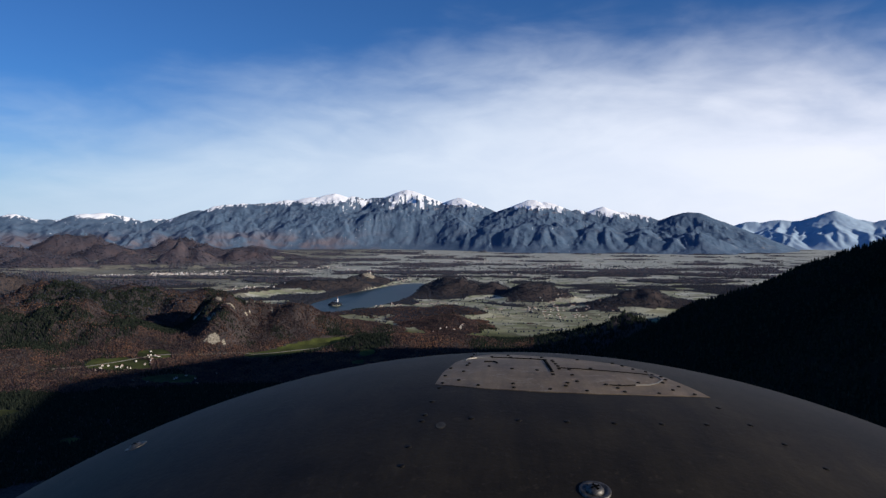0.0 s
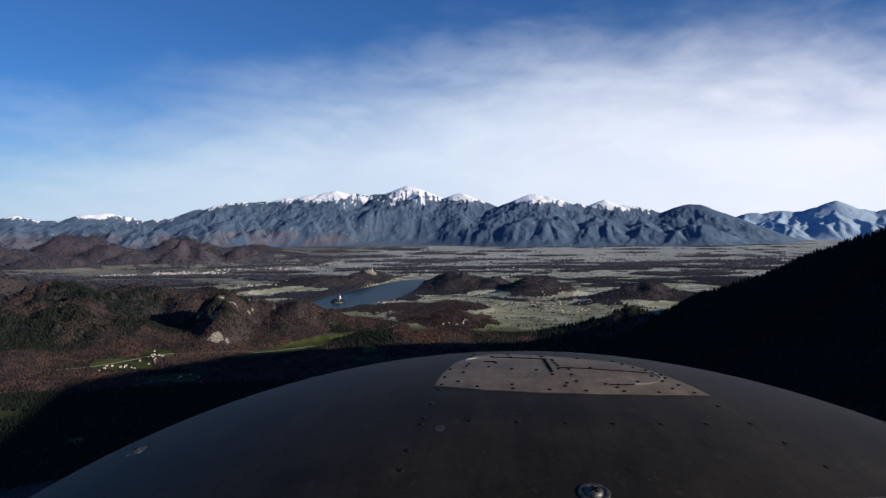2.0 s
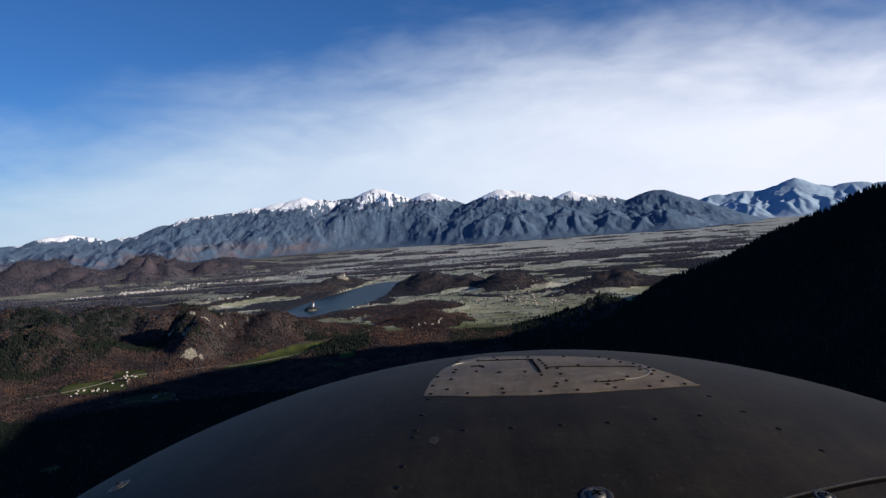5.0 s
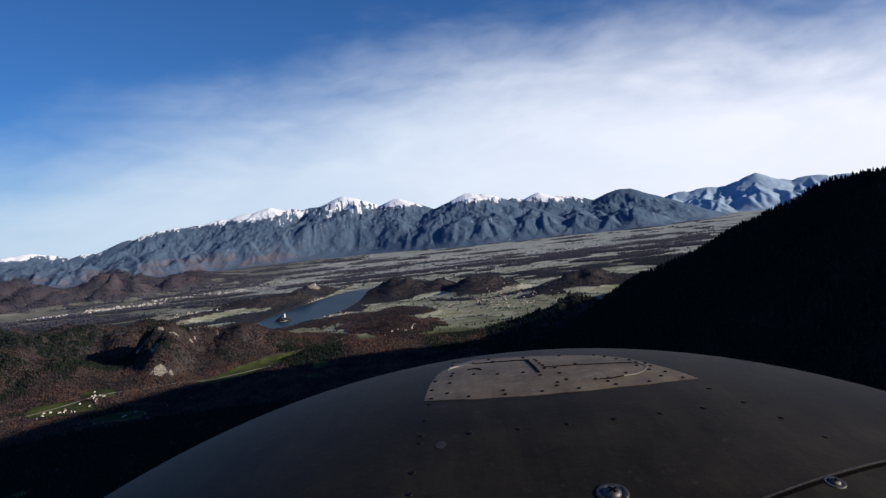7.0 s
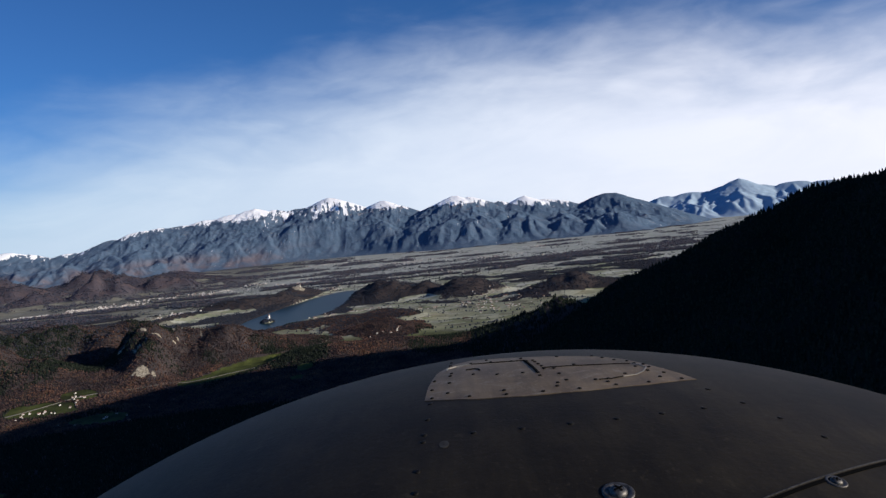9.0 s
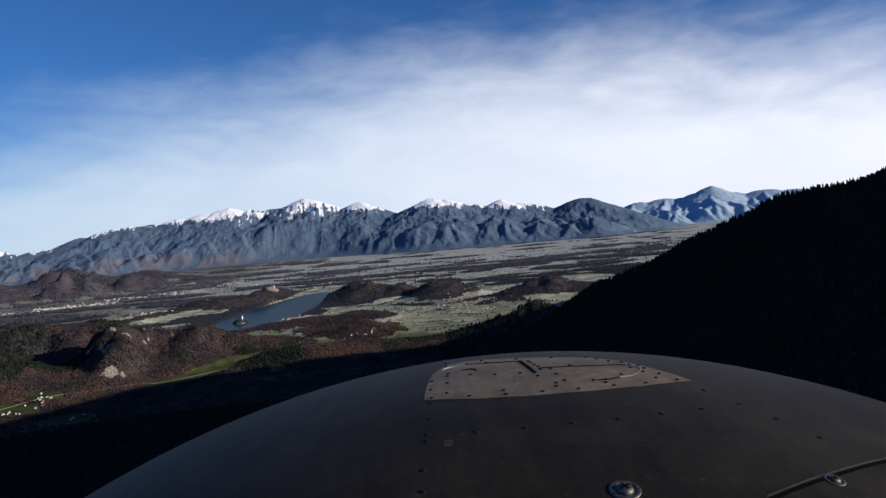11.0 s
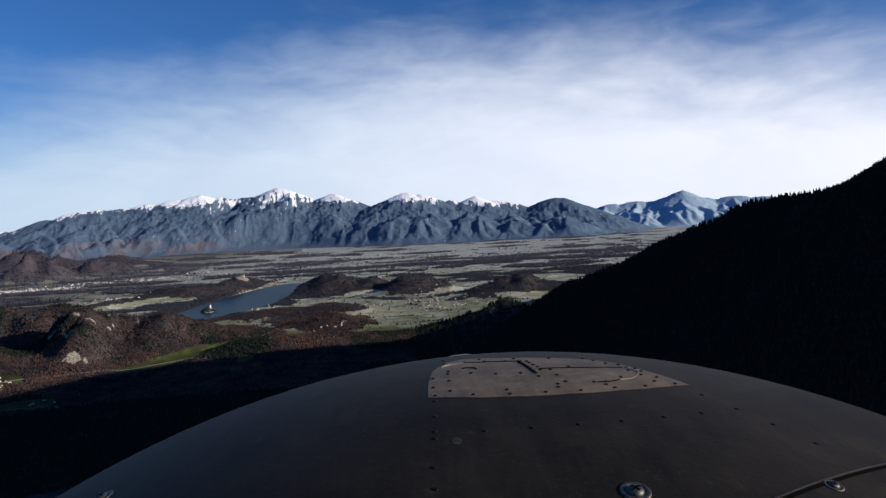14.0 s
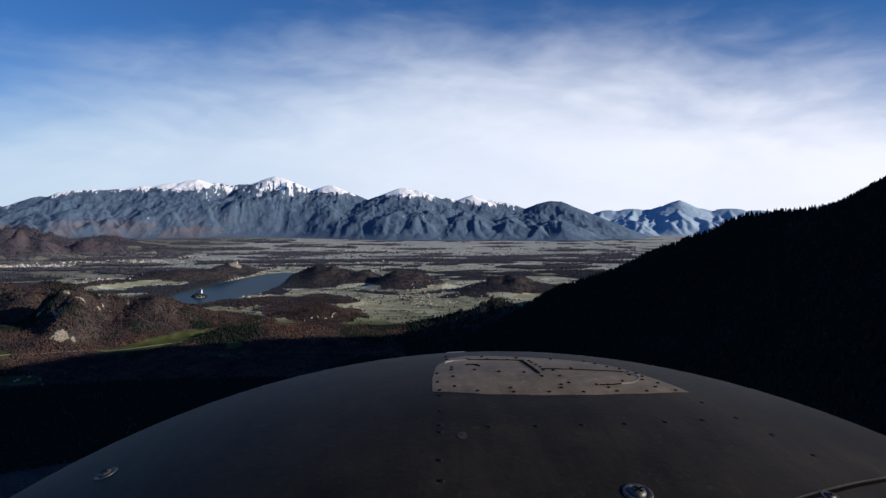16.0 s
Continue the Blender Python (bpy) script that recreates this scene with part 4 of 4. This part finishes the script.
BALL_FACES = np.array([[v.index for v in f.verts] for f in ICO.faces])
ICO.free()
GEM = np.array([(1, 0, 0), (0, 1, 0), (-1, 0, 0), (0, -1, 0), (0, 0, 1), (0, 0, -1)], float)
GEM_FACES = np.array([(0, 1, 4), (1, 2, 4), (2, 3, 4), (3, 0, 4), (1, 0, 5), (2, 1, 5), (3, 2, 5), (0, 3, 5)])
dice = np.random.RandomState(5)


def crown_shapes(kinds):
    """Uneven round crowns on a stub of trunk, one unit high."""
    shapes = []
    for _ in range(kinds):
        ball = BALL * (0.78 + 0.44 * dice.rand(len(BALL), 1)) * [0.40, 0.40, 0.46]
        shapes.append((ball + [0, 0, 0.52], BALL_FACES))
    return shapes


def far_crown_shapes(kinds):
    """The same, with fewer sides, for woods far off."""
    return [(GEM * (0.8 + 0.4 * dice.rand(6, 1)) * [0.44, 0.44, 0.46] + [0, 0, 0.5], GEM_FACES) for _ in range(kinds)]


def fir_shapes(kinds, skirts=((0.0, 0.55, 0.25), (0.28, 0.8, 0.19), (0.55, 1.04, 0.12))):
    """Ragged spires of two or three skirts, one unit high."""
    shapes = []
    for _ in range(kinds):
        points, faces = [], []
        for low, high, wide in skirts:
            start = len(points)
            for k in range(5):
                a = k * math.pi * 0.4 + dice.rand() * 0.5
                r = wide * (0.75 + 0.5 * dice.rand())
                points.append((r * math.cos(a), r * math.sin(a), low + 0.06 * dice.rand()))
            points.append((0.02 * dice.randn(), 0.02 * dice.randn(), high))
            faces += [(start + k, start + (k + 1) % 5, start + 5) for k in range(5)]
        shapes.append((np.array(points), np.array(faces)))
    return shapes


def forest(name, label, spots, heights, shapes, material):
    """All trees of a wood as one mesh."""
    x, y, z = spots
    points, faces, base = [], [], 0
    kind = dice.randint(len(shapes), size=len(x))
    for k, (shape, sides) in enumerate(shapes):
        at = np.nonzero(kind == k)[0]
        if not len(at):
            continue
        turn, size = dice.rand(len(at)) * 6.283, heights[at]
        wide = size * (0.85 + 0.4 * dice.rand(len(at)))
        c, s = np.cos(turn)[:, None] * wide[:, None], np.sin(turn)[:, None] * wide[:, None]
        px = x[at][:, None] + shape[:, 0] * c - shape[:, 1] * s
        py = y[at][:, None] + shape[:, 0] * s + shape[:, 1] * c
        pz = z[at][:, None] + shape[:, 2] * size[:, None] - 0.1
        points.append(np.stack([px, py, pz], -1).reshape(-1, 3))
        faces.append((sides[None] + (base + np.arange(len(at)) * len(shape))[:, None, None]).reshape(-1, 3))
        base += len(at) * len(shape)
    mesh = mesh_of(name, np.concatenate(points), np.concatenate(faces), material, smooth=shapes[0][0].shape[0] < 13)
    return tagged(new(name, mesh), label, "forest", kind="stuff")


def scatter(count, low, high, near, far):
    """Random places of the plan between two bearings and two distances."""
    a = np.radians(low + (high - low) * dice.rand(count))
    r = np.sqrt(near ** 2 + (far ** 2 - near ** 2) * dice.rand(count))
    return r * np.sin(a), r * np.cos(a)


def wooded(x, y, chance=1.0):
    z, wood, crag, *_ = land(x, y)
    keep = (wood > 0.5) & (crag < 0.5) & (z > -0.5) & (dice.rand(len(x)) < chance)
    return x[keep], y[keep], z[keep]


x, y, z = wooded(*scatter(205000, -46, 2, 450, 1150))
# trees close to the valley floor all turn conifer, darkening it as shade
conifer = fractal(x, y, 90.0, 4) + 0.14 * (dice.rand(len(x)) - 0.5) + 0.6 * ease(675 - np.hypot(x, y) - 0.25 * (x + 300), 0, 40) + 0.09 * ease(-400 - x, 0, 120) + 0.3 * np.exp(-((x + 415) / 55) ** 2 - ((y - 795) / 60) ** 2) > 0.585
leafy = ~conifer
forest("broadleaf_woods", "bare brown broadleaf woods on the hills", (x[leafy], y[leafy], z[leafy]), (1.0 + 1.2 * dice.rand(leafy.sum())) * (0.75 + 0.5 * fractal(x[leafy], y[leafy], 24.0, 2)), far_crown_shapes(9), BARE_CROWNS)
forest("hill_conifers", "dark conifers among bare woods, all over the valley floor to deepen shade", (x[conifer], y[conifer], z[conifer]), 2.0 + 1.6 * dice.rand(conifer.sum()), fir_shapes(5, ((0.0, 0.7, 0.25), (0.4, 1.04, 0.16))), NEEDLES)
x, y = scatter(46000, 2, 46, 260, 900)
x, y, z = wooded(x, y)
forest("spruce_forest", "spruce forest on the steep mountain spur, darkened for its shade", (x, y, z), 2.5 + 2.6 * dice.rand(len(x)) ** 1.5, fir_shapes(6), NEEDLES)
x, y, z = wooded(*scatter(170000, -43, 20, 1000, 2000), 0.9)
forest("lakeside_woods", "brown and dark woods on knolls round the lake, blued for haze", (x, y, z), 1.4 + 1.4 * dice.rand(len(x)), far_crown_shapes(6), HEDGES)
x, y, z = wooded(*scatter(88000, -42, 21, 1650, 3350))
forest("foothill_woods", "brown woods on the foothills, tinted purple-blue for haze", (x, y, z), 2.6 + 2.8 * dice.rand(len(x)), far_crown_shapes(5), FOOT_WOODS)
# hedgerow trees in the fields
x, y = scatter(90000, -30, 22, 850, 2400)
line = np.abs(fractal(x, y, 120.0, 3) - 0.5)
z, wood, crag, *_ = land(x, y)
keep = (wood < 0.4) & (z > -0.5) & ((line < 0.018) | (dice.rand(len(x)) < 0.05)) & (lake_reach(x, y) > 1.1)
forest("hedgerow_trees", "scattered hedgerow trees in frosted fields", (x[keep], y[keep], z[keep]), 1.8 + 2.0 * dice.rand(keep.sum()), far_crown_shapes(4), HEDGES)


# ---- houses ----
def block(low, high):
    bm = bmesh.new()
    bmesh.ops.create_cube(bm, size=1.0, matrix=Matrix.Translation([(a + b) / 2 for a, b in zip(low, high)]) @ Matrix.Diagonal([b - a for a, b in zip(low, high)] + [1]))
    return bm


def gable(wide, deep, eave, ridge, over=0.15, thick=0.08):
    """A pitched roof with overhanging eaves and thickness."""
    bm = bmesh.new()
    w, d = wide / 2 + over, deep / 2 + over
    drop = (ridge - eave) / (wide / 2) * over
    section = [(-w, eave - drop), (0, ridge), (w, eave - drop), (w, eave - drop + thick), (0, ridge + thick), (-w, eave - drop + thick)]
    front, rear = ([bm.verts.new((x, y, z)) for x, z in section] for y in (-d, d))
    for k in range(6):
        bm.faces.new((front[k], front[(k + 1) % 6], rear[(k + 1) % 6], rear[k]))
    for loop in (front[::-1], rear):
        bm.faces.new((loop[0], loop[1], loop[4], loop[5]))
        bm.faces.new((loop[1], loop[2], loop[3], loop[4]))
    bmesh.ops.recalc_face_normals(bm, faces=bm.faces)
    return bm


def walls(wide, deep, eave, ridge):
    bm = bmesh.new()
    section = [(-wide / 2, -1.0), (wide / 2, -1.0), (wide / 2, eave), (0, ridge), (-wide / 2, eave)]
    front, rear = ([bm.verts.new((x, y, z)) for x, z in section] for y in (-deep / 2, deep / 2))
    for k in range(5):
        bm.faces.new((front[k], front[(k + 1) % 5], rear[(k + 1) % 5], rear[k]))
    bm.faces.new(front[::-1])
    bm.faces.new(rear)
    bmesh.ops.recalc_face_normals(bm, faces=bm.faces)
    return bm


def make_house(wide, deep, eave, ridge, label):
    house = new("house")
    part("wall_shell", walls(wide, deep, eave, ridge), PLASTER, house)
    part("roof", gable(wide, deep, eave, ridge), ROOF_TILE, house, "dull red-brown tiled roof")
    part("chimney", block((wide * 0.12, deep * 0.1, eave), (wide * 0.12 + 0.14, deep * 0.1 + 0.14, ridge + 0.25)), PLASTER, house)
    return tagged(house, label, "house", "village houses")


MODELS = [make_house(2.2, 2.8, 1.2, 2.1, "pale plastered village house with brown gable roof"),
          make_house(2.0, 3.6, 1.1, 1.9, "long pale farmhouse with brown gable roof"),
          make_house(2.4, 2.4, 1.5, 2.5, "tall white village house with dark gable roof")]
fresh = list(MODELS)
# hamlets: centre x, y, spread along and across, turn, houses
HAMLETS = [(-396, 655, 26, 20, 30, 14), (-378, 688, 18, 14, 40, 9), (-300, 610, 40, 20, 20, 10), (-215, 1180, 34, 16, 20, 22), (86, 1070, 50, 22, 10, 26), (75, 1160, 70, 36, 10, 50),
           (-290, 1668, 44, 12, 20, 34), (-131, 1215, 40, 12, 10, 26), (-174, 1149, 32, 16, 10, 24), (-560, 1432, 60, 26, 20, 64), (-75, 900, 30, 8, 20, 8), (-60, 1130, 50, 22, 10, 22), (95, 1250, 60, 24, 10, 24)]
for cx, cy, along, across, turn, houses in HAMLETS:
    for _ in range(houses):
        u, v, a = dice.randn() * along * 0.6, dice.randn() * across * 0.7, radians(turn)
        hx, hy = cx + u * math.cos(a) - v * math.sin(a), cy + u * math.sin(a) + v * math.cos(a)
        if lake_reach(np.array([hx]), np.array([hy]))[0] < 1.1:
            continue
        spot = pose(hx, hy, height_at(hx, hy), 0, 0, turn + dice.choice([0, 90]) + dice.randn() * 12) @ Matrix.Diagonal((*[(0.75 if cy < 720 else 0.95) + 0.25 * dice.rand()] * 3, 1))
        if fresh:
            fresh.pop().matrix_world = spot
        else:
            copy_thing(MODELS[dice.randint(3)], spot)


def far_houses(count):
    """The small houses of the distant towns as one mesh."""
    towns = [(-1069, 1736, 60, 26), (-1016, 1797, 60, 30), (-911, 1814, 100, 34), (-812, 1888, 90, 36), (-693, 1955, 100, 38), (-615, 2114, 80, 40), (-561, 1433, 60, 34), (-470, 2000, 100, 40),
             (-302, 1674, 40, 22), (-192, 1770, 70, 30), (-78, 1888, 120, 40), (395, 2132, 110, 50), (-100, 2500, 160, 50), (300, 2700, 220, 60), (150, 2330, 170, 40), (-420, 2900, 200, 50)]
    pick = dice.randint(len(towns), size=count)
    spec = np.array(towns, float)[pick]
    x, y = spec[:, 0] + dice.randn(count) * spec[:, 2] * 0.6, spec[:, 1] + dice.randn(count) * spec[:, 3] * 0.7 + 0.18 * (spec[:, 0] - spec[:, 0])
    z, wood, *_ = land(x, y)
    keep = (lake_reach(x, y) > 1.1) & ((wood < 0.4) | (dice.rand(count) < 0.25)) & (fractal(x, y, 45.0, 3) > 0.47)
    x, y, z = x[keep], y[keep], z[keep]
    w, d, h = 2.2, 3.0, 1.5
    box = np.array([(-w / 2, -d / 2, -1), (w / 2, -d / 2, -1), (w / 2, d / 2, -1), (-w / 2, d / 2, -1), (-w / 2, -d / 2, h), (w / 2, -d / 2, h), (w / 2, d / 2, h), (-w / 2, d / 2, h), (0, -d / 2, 2.4), (0, d / 2, 2.4)])
    tris = np.array([(0, 1, 5), (0, 5, 4), (1, 2, 6), (1, 6, 5), (2, 3, 7), (2, 7, 6), (3, 0, 4), (3, 4, 7), (4, 5, 8), (6, 7, 9), (5, 6, 9), (5, 9, 8), (7, 4, 8), (7, 8, 9)])
    turn, size = dice.rand(len(x)) * 3.14, 0.65 + 0.7 * dice.rand(len(x)) ** 2
    c, s = (np.cos(turn) * size)[:, None], (np.sin(turn) * size)[:, None]
    points = np.stack([x[:, None] + box[:, 0] * c - box[:, 1] * s, y[:, None] + box[:, 0] * s + box[:, 1] * c, z[:, None] + box[:, 2] * size[:, None]], -1)
    faces = (tris[None] + (np.arange(len(x)) * 10)[:, None, None]).reshape(-1, 3)
    tagged(new("town_houses", mesh_of("town_houses", points.reshape(-1, 3), faces, FAR_WALLS, smooth=False)), "pale houses of distant valley towns", "houses", kind="stuff")


far_houses(2600)


def church():
    thing = new("island_church")
    part("nave", walls(2.6, 5.0, 2.4, 3.8), WHITE_PLASTER, thing)
    part("nave_roof", gable(2.6, 5.0, 2.4, 3.8), ROOF_TILE, thing)
    tower = part("tower", block((-0.9, -4.6, -1.0), (0.9, -2.8, 7.0)), WHITE_PLASTER, thing, "white bell tower")
    bm = bmesh.new()
    bmesh.ops.create_cone(bm, cap_ends=True, segments=8, radius1=1.3, radius2=0.02, depth=3.6, matrix=Matrix.Translation((0, -3.7, 8.8)))
    part("spire", bm, ROOF_TILE, tower, "dark pointed spire")
    thing.matrix_world = pose(ISLE[0], ISLE[1], height_at(*ISLE) - 0.3, 0, 0, 60) @ Matrix.Diagonal((1.35, 1.35, 0.95, 1))
    tagged(thing, "white church with bell tower on a wooded lake island", "church")


def castle():
    thing = new("hilltop_castle")
    part("curtain_wall", block((-7, -2.5, -3), (7, 2.5, 2.2)), STONE_WALL, thing)
    part("hall", walls(3.4, 6.0, 4.0, 5.6), STONE_WALL, thing).matrix_local = pose(-2, 0, 0, 0, 0, 90)
    part("hall_roof", gable(3.4, 6.0, 4.0, 5.6), ROOF_TILE, thing).matrix_local = pose(-2, 0, 0, 0, 0, 90)
    bm = bmesh.new()
    bmesh.ops.create_cone(bm, cap_ends=True, segments=12, radius1=1.5, radius2=1.5, depth=8.0, matrix=Matrix.Translation((5, 0, 2.0)))
    tower = part("tower", bm, STONE_WALL, thing)
    bm = bmesh.new()
    bmesh.ops.create_cone(bm, cap_ends=True, segments=12, radius1=1.8, radius2=0.02, depth=2.4, matrix=Matrix.Translation((5, 0, 7.2)))
    part("tower_roof", bm, ROOF_TILE, tower)
    thing.matrix_world = pose(-336, 1604, height_at(-336, 1604), 0, 0, -15) @ Matrix.Diagonal((0.8, 0.8, 0.8, 1))
    tagged(thing, "stone castle on a pale cliff above the lake", "castle")


church()
castle()
# trees of the island
a, r = dice.rand(150) * 6.283, 4.6 + 7.5 * dice.rand(150)
x, y = ISLE[0] + r * np.cos(a), ISLE[1] + r * np.sin(a)
forest("island_trees", "dark trees round the island church", (x, y, land(x, y)[0]), 2.2 + 1.4 * dice.rand(150), crown_shapes(3), HEDGES)
